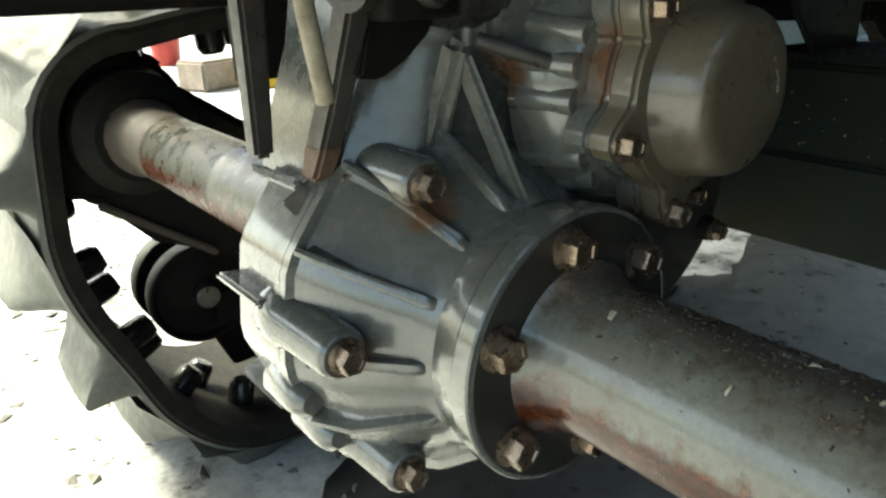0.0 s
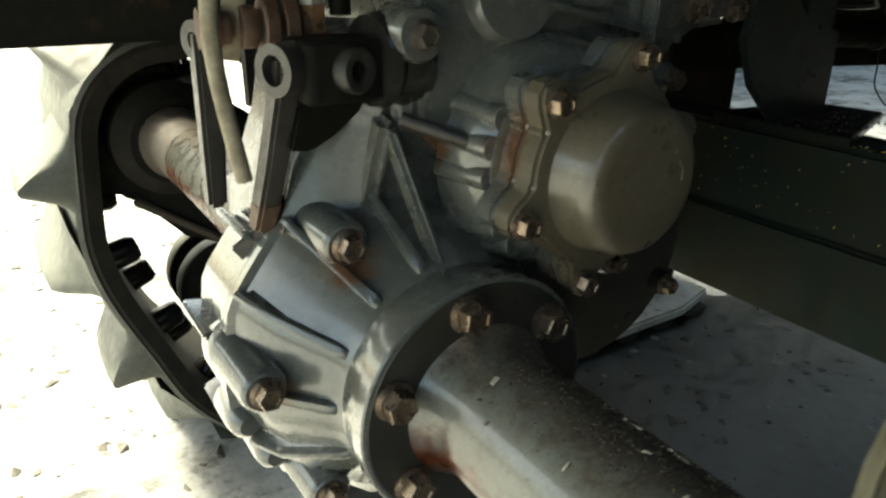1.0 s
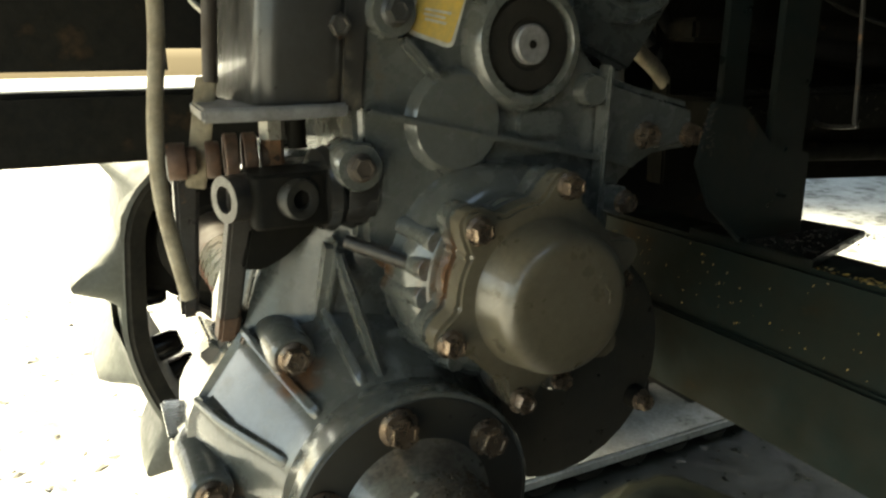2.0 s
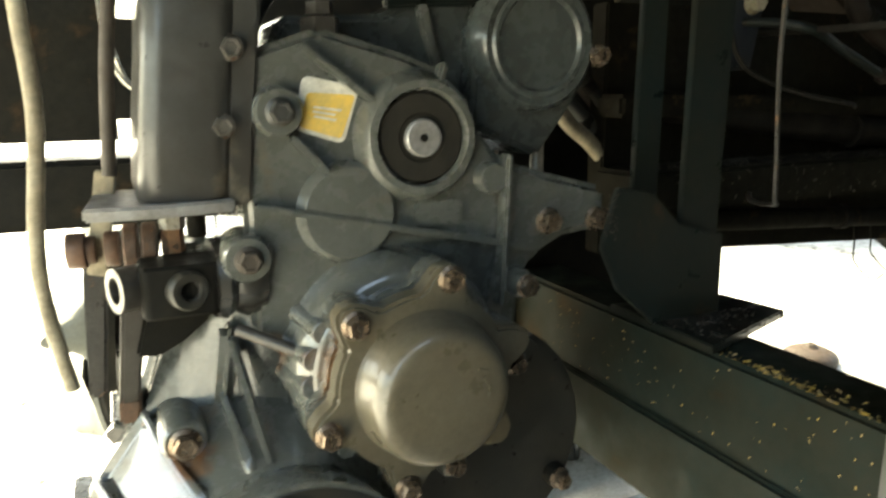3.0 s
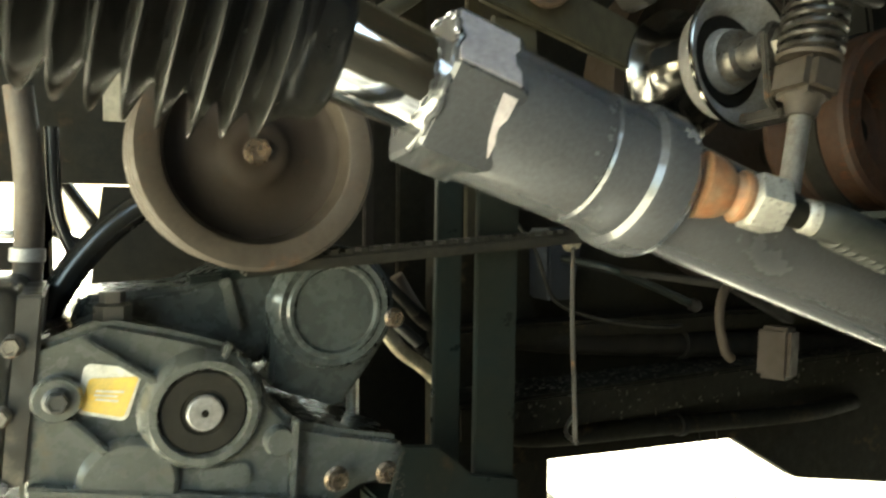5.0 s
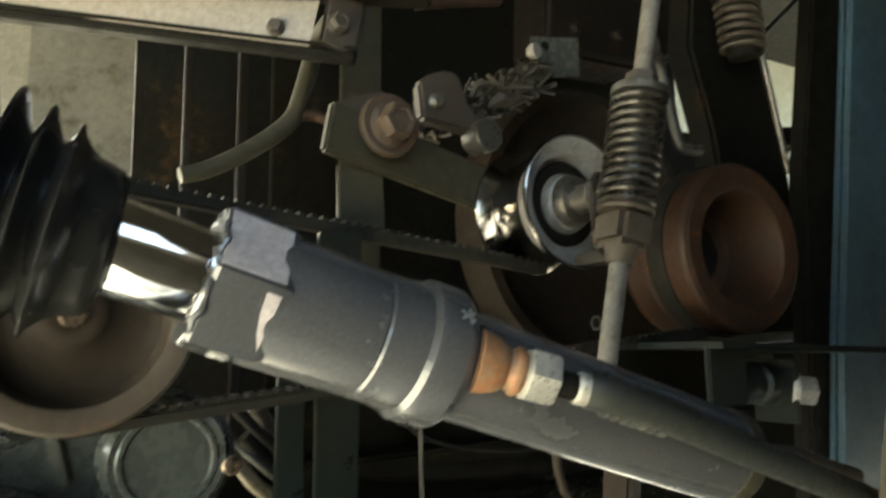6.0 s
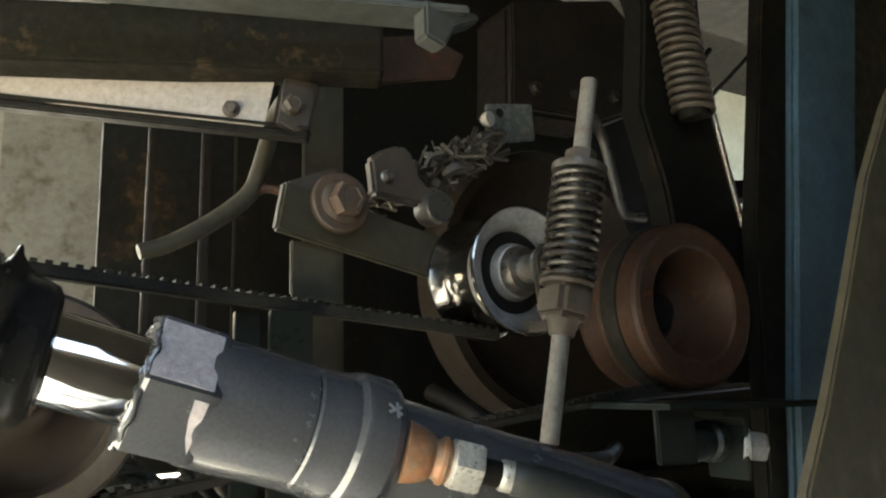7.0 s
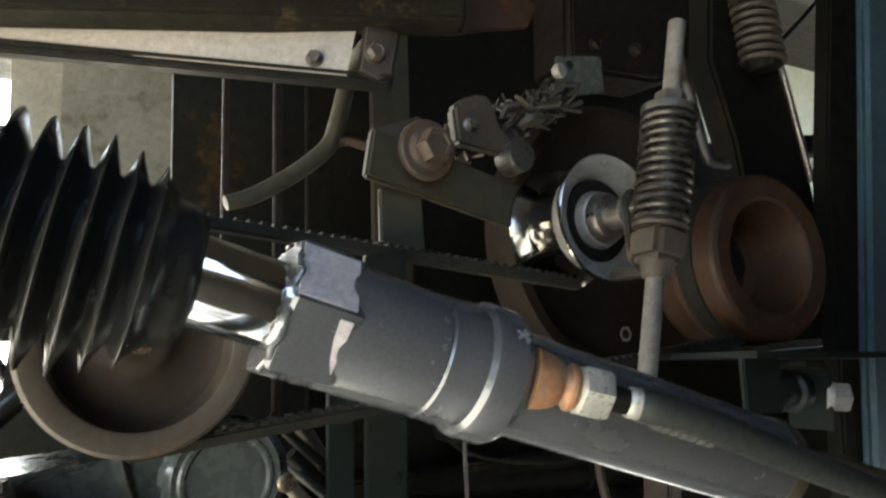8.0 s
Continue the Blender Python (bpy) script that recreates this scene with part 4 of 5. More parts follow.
flat_chip = axis_frame(CA + CD * 0.090 + LF * 0.0456, LF, CD)
part("bright_chip", prism([(-0.021, 0.004), (-0.006, 0.0055), (0.008, 0.009), (0.018, 0.0135), (-0.021, 0.0135)], -0.0006, 0.0011, "xy", 0.0002), "bare", cyl, "bright bare corner of the flat").data.transform(Matrix.Translation(-origin(cyl)) @ flat_chip @ Matrix.Translation(origin(cyl)))
chip = bmesh.new()
for turn in (-30, 35, 95):
    chip = merged(chip, block((0.0025, 0.013, 0.0006), axis_frame(CA + CD * 0.236 + NF * 0.0546, NF, CD) @ pose(0, 0.002 * (turn > 90), 0, 0, 0, turn), 0.0002))
part("paint_chip", chip, "zincdull", cyl, "bright star-shaped chip in the paint")
hose_p = CA + CD * 0.285
HD = (CD + Vector((0, -0.35, 0))).normalized()
H0 = hose_p + Vector((-0.014, -0.045, 0.004))
part("hose_fitting", lathe([(0, -0.020), (0.0235, -0.020), (0.0215, -0.010), (0.0190, -0.003), (0.0172, 0.000), (0.0150, 0.002), (0.0150, 0.005), (0.0165, 0.007), (0.0165, 0.014), (0.014, 0.017), (0, 0.017)], H0, HD, 28), "copper", cyl, "orange primed hose fitting")
part("fitting_ring", lathe([(0.0165, 0.0070), (0.0182, 0.0082), (0.0182, 0.0115), (0.0165, 0.0128)], H0, HD, 28, caps=False), "copper", cyl)
part("hex_nut", soften(lathe([(0, 0.015), (0.017, 0.015), (0.0208, 0.018), (0.0208, 0.036), (0.0190, 0.040), (0.0125, 0.0405), (0.0115, 0.039), (0, 0.039)], H0, HD, 6), 0.001, 1), "zinc", cyl, "pale zinc hose nut")
part("ferrule", lathe([(0.0100, 0.038), (0.0100, 0.056), (0.0090, 0.058), (0, 0.058)], H0, HD, 20), "black", cyl)
part("ferrule", lathe([(0.0, 0.056), (0.0112, 0.056), (0.0122, 0.058), (0.0122, 0.066), (0.011, 0.069), (0, 0.069)], H0, HD, 20), "zinc", cyl, "pale crimped hose sleeve")
HP = H0 + HD * 0.066
for k in range(7):
    part("hose_rib", lathe([(0.0125, 0), (0.0155, 0.0015), (0.0155, 0.0045), (0.0125, 0.006)], HP + CD * (0.012 + 0.0095 * k) + HD * (0.004), CD + Vector((0, -0.12, 0.02)), 18), "oldhose", cyl)
part("hose", sweep([HP, HP + HD * 0.02, HP + CD * 0.08 + Vector((0, -0.008, 0)), HP + CD * 0.2 + Vector((0, 0.005, -0.002)), HP + CD * 0.5 + Vector((0, 0.012, -0.01))], 0.0135, 16), "oldhose", cyl, "dusty grey-green hydraulic hose")

part("end_ring", lathe([(0.03, 0.553), (0.0445, 0.553), (0.0455, 0.556), (0.0455, 0.568), (0.043, 0.572), (0.0, 0.572)], CA, CD, 48), "olive", cyl, "dirty tan end ring")
part("feed_pipe", sweep([CA + CD * 0.565] + [Vector(p) for p in [(0.793, -0.1, 0.715), (0.855, -0.1, 0.697), (0.92, -0.1, 0.678)]], 0.011, 12), "brown", cyl, "rusty feed pipe at the cylinder end")

# ---- belt tensioner ----
ten = thing("belt_tensioner", (0.55, 0.1, 0.95), "grey tension arm with a chromed idler pulley", "tensioner")
part("arm", bar((0.38, 0.1, 1.052), (0.66, 0.135, 1.0), 0.055, 0.012, 0.003, up=(0, 1, 0)), "olive", ten)
part("pivot_washer", lathe([(0, -0.002), (0.032, -0.002), (0.034, 0.0), (0.034, 0.006)], (0.448, 0.088, 1.06), (0, 1, 0), 36), "rustdust", ten, "rusty pivot washer")
bolt(ten, (0.448, 0.086, 1.06), af=0.034, mat="rustdust")
idl = part("idler_pulley", lathe([(0.0745, -0.008), (0.0755, -0.0105), (0.077, -0.0095), (0.0775, -0.006), (0.066, 0.004), (0.061, 0.014), (0.061, 0.060), (0.066, 0.070), (0.077, 0.080), (0.077, 0.084), (0.04, 0.086)], (0.652, 0.035, 0.987), (0, 1, 0), 64, caps=False), "polish", ten, "worn shiny idler pulley")
part("face", lathe([(0, 0.03), (0.058, 0.03), (0.0745, -0.0072), (0.0725, -0.0080), (0.0700, -0.004), (0.066, -0.001), (0.060, 0.000), (0.054, 0.006), (0.050, 0.016), (0.036, 0.017), (0.032, 0.004), (0.024, -0.001), (0, -0.001)], (0.652, 0.035, 0.987), (0, 1, 0), 56), "zincdull", idl, "dull grey zinc-plated face")
# ring paints the dark of the gap in the pulley face
part("gap_shade_ring", lathe([(0.034, 0.0155), (0.037, 0.0125), (0.047, 0.0125), (0.0495, 0.0155)], (0.652, 0.035, 0.987), (0, 1, 0), 48, caps=False), "nearblack", idl, "near-black ring painting the gap between rim and hub")
part("yoke", merged(prism([(0.628, 0.995), (0.64, 1.01), (0.66, 1.008), (0.665, 0.94), (0.69, 0.925), (0.69, 0.915), (0.65, 0.915), (0.634, 0.93)], -0.018, -0.010, "xz", 0.002), bar((0.66, -0.02, 0.92), (0.66, 0.03, 0.92), 0.03, 0.012, 0.002)), "lever", ten)
part("spindle", lathe([(0, -0.035), (0.014, -0.035), (0.0165, -0.03), (0.0165, -0.006), (0.026, -0.005), (0.03, 0.004), (0.03, 0.02)], (0.652, 0.03, 0.987), (0, 1, 0), 28), "steel", ten)
bolt(ten, (0.652, -0.004, 0.987), af=0.03, mat="steel")
spr = thing("spring_rod", (0.63, -0.06, 0.82), "rusty threaded rod with a compression spring", "spring")
RB, RT = Vector((0.600, -0.056, 0.80)), Vector((0.682, -0.066, 1.19))
RD = (RT - RB).normalized()
part("rod", tube_between(RB, RT, 0.0095, 16), "rodsteel", spr)
S0, S1 = RB + RD * 0.165, RB + RD * 0.285
part("coil", sweep([S0 + (S1 - S0) * (k / 160) + axis_frame((0, 0, 0), RD).to_3x3() @ Vector((0.026 * math.cos(k * 2 * math.pi * 12 / 160), 0.026 * math.sin(k * 2 * math.pi * 12 / 160), 0)) for k in range(161)], 0.0036, 8, 2), "springsteel", spr)
part("cup", lathe([(0.01, 0), (0.029, 0), (0.03, 0.003), (0.03, 0.008), (0.01, 0.008)], S1, RD, 32), "lever", spr)
part("nut", lathe([(0.0, 0), (0.017, 0), (0.017, 0.018), (0.0, 0.018)], S1 + RD * 0.008, RD, 6), "brown", spr)
part("seat_block", merged(bar(S0 - RD * 0.042, S0 - RD * 0.004, 0.05, 0.042, 0.007), lathe([(0.0, -0.006), (0.027, -0.006), (0.029, -0.003), (0.027, 0.0), (0.0, 0.0)], S0, RD, 28), lathe([(0.0, -0.058), (0.013, -0.058), (0.016, -0.045), (0.02, -0.04), (0.0, -0.04)], S0, RD, 20)), "brown", spr)

# ---- rusty pulley ----
rp = thing("pulley_rusty", (1.02, 0.1, 0.835), "rusty cast pulley with a deep hollow face", "pulley")
part("rim", lathe([(r * 0.95, y) for r, y in [(0.0, 0.115), (0.05, 0.115), (0.055, 0.09), (0.075, 0.085), (0.084, 0.02), (0.089, 0.002), (0.093, -0.001), (0.120, -0.003), (0.127, 0.0), (0.130, 0.006), (0.130, 0.035), (0.112, 0.046), (0.110, 0.056), (0.128, 0.068), (0.1305, 0.072), (0.1305, 0.076), (0.112, 0.088), (0.110, 0.098), (0.130, 0.112), (0.130, 0.12), (0.0, 0.125)]], (1.006, 0.07, 0.960), (0.05, 1.0, 0), 72), "rust", rp, smooth=22)
part("v_belt", lathe([(0.106, 0.034), (0.126, 0.036), (0.127, 0.040), (0.127, 0.062), (0.126, 0.066), (0.106, 0.068)], (1.006, 0.07, 0.960), (0.05, 1.0, 0), 72, caps=False), "belt", rp, "black V belt lying in the groove")
part("shaft", tube_between((1.03, 0.16, 0.96), (1.142, 0.56, 0.96), 0.03), "black", rp)
big = thing("flywheel", (0.93, 0.36, 0.8), "large dark rusty flywheel behind the idler", "wheel")
part("disc", lathe([(0.0, 0.03), (0.18, 0.03), (0.2, 0.015), (0.215, 0.0), (0.232, 0.002), (0.235, 0.01), (0.235, 0.07), (0.0, 0.08)], (0.945, 0.30, 1.02), (0, 1, 0), 72), "darkbrown", big)
part("shaft", tube_between((0.945, 0.36, 1.02), (0.945, 0.56, 1.02), 0.03), "black", big)

# ---- belts ----
def cogged(name, a, b, w, d, label, pitch=0.012):
    a, b = Vector(a), Vector(b)
    t = thing(name, tuple((a + b) / 2), label, "belt", group="drive belts")
    part("band", bar(a, b, w, d, 0.002), "belt", t)
    n = int((b - a).length / pitch)
    m = axis_frame((0, 0, 0), b - a)
    teeth = bmesh.new()
    for k in range(n):
        c = a + (b - a) * ((k + 0.5) / n)
        q = m.copy()
        q.translation = c + m.to_3x3() @ Vector((0, d / 2 + 0.0015, 0))
        bmesh.ops.create_cube(teeth, size=1.0, matrix=q @ Matrix.Diagonal((w * 0.96, 0.0035, pitch * 0.5, 1)))
    tagged(part("cog_strip", teeth, "belt", t, smooth=20), kind="stuff")
    return t


upper_belt = cogged("drive_belt", (0.02, 0.1, 0.988), (0.66, 0.1, 0.916), 0.018, 0.012, "worn black drive belt between pulleys")
cogged("drive_belt", (0.13, 0.012, 0.792), (0.9, 0.05, 0.838), 0.014, 0.010, "cogged black drive belt leaving the brown pulley")

# ---- upper frame ----
up = thing("upper_beam", (0.3, 0.2, 1.2), "olive grey steel beam under the cab floor", "beam")
part("box_section", bar((-0.3, 0.43, 1.245), (0.5, 0.085, 1.245), 0.05, 0.07, 0.004), "olive_black", up)
part("shelf", bar((-0.32, 0.27, 1.25), (0.545, -0.02, 1.25), 0.05, 0.008, 0.002), "grime", up, "grey steel shelf edge with bent end")
part("hook_end", prism([(0.49, 1.215), (0.515, 1.208), (0.528, 1.232), (0.56, 1.248), (0.56, 1.256), (0.49, 1.256)], -0.03, -0.004, "xz", 0.003), "grime", up)
brk = thing("hanger_bracket", (0.41, 0.13, 1.15), "rusty steel hanger bracket with a bolt hole", "bracket")
part("tab", prism([(0.395, 1.215), (0.385, 1.155), (0.41, 1.145), (0.428, 1.15), (0.443, 1.215)], 0.128, 0.136, "xz", 0.004), "brown", brk)
bolt(brk, (0.405, 0.128, 1.178), af=0.018, mat="brown")
plate = thing("white_plate", (0.3, 0.2, 1.15), "dirty white steel plate with one bolt", "plate")
quad = ((-0.1, 0.41, 1.245), (0.391, 0.146, 1.21), (0.380, 0.148, 1.156), (-0.1, 0.41, 1.225))
part("sheet", loft([[Vector(p) for p in quad], [Vector(p) + Vector((0.001, 0.003, 0)) for p in quad]]), "white", plate)
bolt(plate, (0.348, 0.165, 1.176), (-0.47, -0.88, 0), 0.014, "brown")
rail2 = thing("side_rail", (0.2, 0.3, 1.18), "black rail under the white plate", "rail")
part("bar", bar((-0.1, 0.425, 1.220), (0.43, 0.138, 1.146), 0.02, 0.009, 0.002), "nearblack", rail2)
part("lip", bar((-0.1, 0.420, 1.2265), (0.43, 0.133, 1.1525), 0.026, 0.004, 0.001), "black", rail2, "dirty folded upper lip")

# engine bay uprights and pipes
bay_uprights = []
for x, y, w, mat in ((0.302, 0.40, 0.010, "engine"), (0.376, 0.40, 0.014, "engine"), (0.438, 0.40, 0.042, "olive_black"), (0.556, 0.40, 0.068, "olive")):
    up2 = thing("upright", (x, y, 0.8), "dark steel upright in the engine bay", "post", group="engine bay uprights")
    bay_uprights.append(up2)
    part("bar", bar((x, y, 0.7), (x + 0.01, y, 1.75), w, 0.008, 0.002, up=(0, 1, 0)), mat, up2)
pipe = thing("bent_pipe", (0.4, 0.25, 1.05), "dirty bent rubber pipe", "pipe")
part("tube", sweep([(0.433, 0.125, 1.23), (0.431, 0.2, 1.225), (0.427, 0.24, 1.21), (0.421, 0.25, 1.178), (0.41, 0.25, 1.136), (0.396, 0.25, 1.102), (0.355, 0.25, 1.065), (0.303, 0.25, 1.032), (0.27, 0.25, 1.02)], lambda u: 0.0085 + 0.003 * math.sin(u * 3), 14), "olive", pipe)
part("branch", sweep([(0.40, 0.25, 1.105), (0.42, 0.245, 1.112), (0.445, 0.24, 1.106)], 0.007, 10), "rust", pipe)
paw = thing("latch_pawl", (0.53, 0.13, 1.09), "grey cast latch pawl on the tension arm", "latch")
part("cheek", prism([(0.495, 1.078), (0.49, 1.12), (0.505, 1.132), (0.53, 1.142), (0.545, 1.138), (0.56, 1.10), (0.585, 1.085), (0.56, 1.07)], 0.10, 0.118, "xz", 0.004), "brown", paw)
part("roller", lathe([(0.0, 0), (0.018, 0), (0.02, 0.003), (0.02, 0.03), (0, 0.03)], (0.575, 0.085, 1.068), (0, 1, 0), 28), "lever", paw)
bolt(paw, (0.512, 0.1, 1.1), af=0.012, mat="steel")
tab = thing("plate_tab", (0.7, 0.2, 1.22), "small grey plate tab with two holes", "plate")
part("sheet", prism([(0.735, 1.205), (0.83, 1.225), (0.828, 1.285), (0.737, 1.268)], 0.20, 0.206, "xz", 0.002), "paint", tab)
# no opening is cut: a black disc paints the hole's dark
part("hole", lathe([(0, -0.001), (0.007, -0.001), (0.008, 0.002)], (0.762, 0.2, 1.258), (0, 1, 0), 20), "black", tab)
bm = bmesh.new()
rnd = random.Random(5)
for k in range(190):
    c = Vector((rnd.uniform(0.555, 0.735), rnd.uniform(0.15, 0.25), 0))
    c.z = 1.115 + (c.x - 0.57) * 0.52 + rnd.gauss(0, 0.011)
    d = Vector((rnd.gauss(0.7, 0.5), rnd.gauss(0, 0.4), rnd.gauss(0.25, 0.5))).normalized() * rnd.uniform(0.01, 0.035)
    if k % 6 == 0:
        d = d * 0.5
    sweep([c - d, c + Vector((rnd.gauss(0, 0.006), rnd.gauss(0, 0.006), rnd.gauss(0, 0.006))), c + d], rnd.uniform(0.0012, 0.0042) * (2.2 if k % 6 == 0 else 1.0), 5, 3, bm)
knot_mesh = solid("straw_tangle", bm, "straw", "tangle of straw, wire and wrapping caught above the idler", "debris", kind="stuff")
lam = thing("marker_cap", (0.735, 0.2, 1.2), "pale pink plastic cap in the straw", "cap")
part("cap", lathe([(0, 0), (0.008, 0.001), (0.011, 0.006), (0.011, 0.014), (0, 0.016)], (0.722, 0.19, 1.235), (0.3, -1, 0), 20), "white", lam)
hk = thing("hook_rod", (0.72, 0.0, 1.0), "thin bent steel hook beside the spring", "rod")
part("wire", sweep([(0.675, -0.064, 1.146), (0.70, -0.05, 1.153), (0.728, -0.027, 1.157), (0.746, -0.02, 1.145), (0.757, -0.02, 1.103), (0.769, -0.02, 1.059), (0.781, -0.02, 1.052), (0.806, -0.02, 1.053)], 0.0065, 10), "lever", hk)
ub = thing("pivot_bracket", (0.9, 0.0, 0.73), "dark U bracket with a big zinc bolt", "bracket")
part("end_plate", prism([(0.808, 0.756), (0.876, 0.752), (0.877, 0.820), (0.808, 0.822)], -0.012, -0.004, "xz", 0.002), "dark", ub)
part("top_plate", prism([(0.81, 0.820), (1.21, 0.806), (1.21, 0.814), (0.81, 0.828)], -0.03, 0.12, "xz", 0.001), "dark", ub)
part("bush", lathe([(0, 0), (0.024, 0), (0.026, 0.003), (0.026, 0.026), (0.022, 0.03), (0.022, 0.045), (0.027, 0.049), (0.027, 0.066), (0.024, 0.069), (0, 0.069)], (0.885, 0.02, 0.776), (0.99, -0.02, -0.05), 32), "dark", ub, "worn dark pivot bush")
part("strap", merged(prism([(0.93, 0.812), (0.975, 0.808), (0.984, 0.798), (0.980, 0.722), (0.973, 0.722), (0.974, 0.794), (0.968, 0.801), (0.93, 0.805)], -0.012, 0.05, "xz", 0.0015)), "dark", ub)
part("washer", lathe([(0, 0), (0.028, 0), (0.029, 0.002), (0.029, 0.009), (0.026, 0.011), (0, 0.011)], (0.988, 0.012, 0.765), (0.80, -0.58, -0.1), 32), "zincdull", ub, "thick zinc washer")
bolt(ub, (0.995, 0.006, 0.764), (0.80, -0.58, -0.1), 0.036, "zincdull", washer=False)
small = thing("plate_bolted", (0.9, 0.34, 0.8), "rusty plate with one zinc bolt behind the belts", "plate")
part("sheet", prism([(0.86, 0.80), (1.05, 0.80), (1.05, 0.95), (0.86, 0.93)], 0.35, 0.36, "xz", 0.002), "rust", small)
bolt(small, (0.964, 0.348, 0.861), af=0.026, mat="zinc")

rustp = thing("rusty_plate", (0.528, 0.16, 1.302), "orange rusted plate end under the cab beam", "plate")
part("sheet", prism([(0.528, 1.302), (0.608, 1.325), (0.666, 1.308), (0.647, 1.271), (0.583, 1.254), (0.516, 1.233)], 0.150, 0.158, "xz", 0.002), "rust", rustp)
eng = thing("engine_block", (0.979, 0.48, 1.394), "brown-black engine casting in the bay", "engine")
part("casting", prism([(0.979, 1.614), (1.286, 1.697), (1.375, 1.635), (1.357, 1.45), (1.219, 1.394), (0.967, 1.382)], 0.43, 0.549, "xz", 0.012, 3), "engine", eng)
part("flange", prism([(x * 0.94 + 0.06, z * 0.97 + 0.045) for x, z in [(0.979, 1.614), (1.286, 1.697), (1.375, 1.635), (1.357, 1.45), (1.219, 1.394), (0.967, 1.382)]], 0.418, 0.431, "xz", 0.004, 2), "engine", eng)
for u in (0, 1, 2):
    bolt(eng, (1.027 + 0.11 * u, 0.418, 1.432 + 0.012 * u), af=0.02, mat="engine")
part("pivot_plate", prism([(0.393, 1.082), (0.45, 1.105), (0.477, 1.043), (0.449, 1.015), (0.387, 1.03)], 0.106, 0.112, "xz", 0.002), "brown", ten, "rusty square pivot plate")
part("hanger_plate", prism([(0.4, 1.019), (0.452, 1.016), (0.455, 0.95), (0.4, 0.959)], 0.113, 0.120, "xz", 0.002), "olive", ten, "grey hanger plate")

# right-hand uprights
chute = thing("dark_strut", (1.15, 0.17, 0.9), "black steel strut slanting behind the rusty pulley", "strut")
part("sheet", prism([(0.98, 1.75), (1.075, 1.51), (1.045, 1.31), (1.09, 1.17), (1.14, 0.84), (1.33, 0.84), (1.285, 1.19), (1.235, 1.40), (1.235, 1.56), (1.30, 1.75)], 0.17, 0.22, "xz", 0.006), "black", chute)
part("edge_rod", tube_between((1.225, 0.165, 1.36), (1.285, 0.165, 1.12), 0.006), "steel", chute)
sp2 = thing("coil_spring", (1.13, 0.13, 1.3), "oily coil spring on a dark strut", "spring")
part("coil", sweep([Vector((1.10 + 0.03 * k / 150, 0.13, 1.50 - 0.2 * k / 150)) + Vector((0.032 * math.cos(k * 2 * math.pi * 14 / 150), 0.032 * math.sin(k * 2 * math.pi * 14 / 150), 0)) for k in range(151)], 0.0055, 8, 2), "brown", sp2)
part("core", tube_between((1.10, 0.13, 1.52), (1.133, 0.13, 1.29), 0.027), "black", sp2)
bl = thing("blue_post", (1.3, 0.1, 0.3), "blue painted steel upright with a near-black edge face", "post")
part("face", prism([(1.08, FLOOR), (1.197, 0.81), (1.225, 1.11), (1.322, 1.536), (1.36, 1.7), (1.46, 1.7), (1.413, 1.572), (1.254, 0.808), (1.10, FLOOR)], 0.10, 0.13, "xz", 0.004), "black", bl)
part("side", prism([(1.105, FLOOR), (1.258, 0.808), (1.417, 1.572), (1.464, 1.7), (1.72, 1.7), (1.66, 1.622), (1.45, 0.8), (1.27, FLOOR)], 0.085, 0.16, "xz", 0.01), "blue", bl)
part("return_flange", prism([(1.275, FLOOR), (1.455, 0.8), (1.665, 1.622), (1.725, 1.75), (2.25, 1.75), (2.25, FLOOR)], 0.12, 0.15, "xz", 0.004), "olive", bl, "dark olive inner face")
part("brace", tube_between((1.458, 0.358, 1.445), (1.751, 0.345, 1.69), 0.0055, 10), "nearblack", bl, "thin dark brace rod")
part("brace", tube_between((1.508, 0.373, 1.227), (1.76, 0.37, 1.315), 0.015, 12), "nearblack", bl, "dark cross brace")
pale = solid("wall_right", prism([(2.6, 3.2), (12.0, 3.2), (12.0, 3.3), (2.6, 3.3)], FLOOR, 5.0, "xy", 0), "wall", "pale plastered shed wall across the yard", "wall", kind="structure")
# roof added only to dim the far wall
solid("shade_roof", prism([(2.3, 1.9), (12.0, 1.9), (12.0, 3.4), (2.3, 3.4)], 3.0, 3.1, "xy", 0), "black", "added roof that keeps sky light off the plastered wall", "roof", kind="structure")
stay = thing("stay_bar", (1.4, 0.3, 1.2), "dark stay bar between uprights", "bar")
part("bar", bar((1.24, 0.25, 1.20), (1.42, 0.2, 1.215), 0.03, 0.035, 0.004), "black", stay)
part("brace", tube_between((1.27, 0.3, 1.41), (1.44, 0.3, 1.56), 0.007), "black", stay)
sheet = thing("side_sheet", (0.8, -0.3, 0.5), "olive brown sheet metal shield with a curved edge", "shield")
part("panel", prism([(0.60, -0.335), (0.55, 0.45), (0.58, 0.66), (0.62, 0.781), (0.656, 0.834), (0.701, 0.911), (0.764, 1.025), (0.821, 1.103), (1.0, 1.30), (1.4, 1.75), (1.9, 1.75), (1.9, -0.335)], -0.305, -0.295, "xz", 0.002), "olive", sheet)

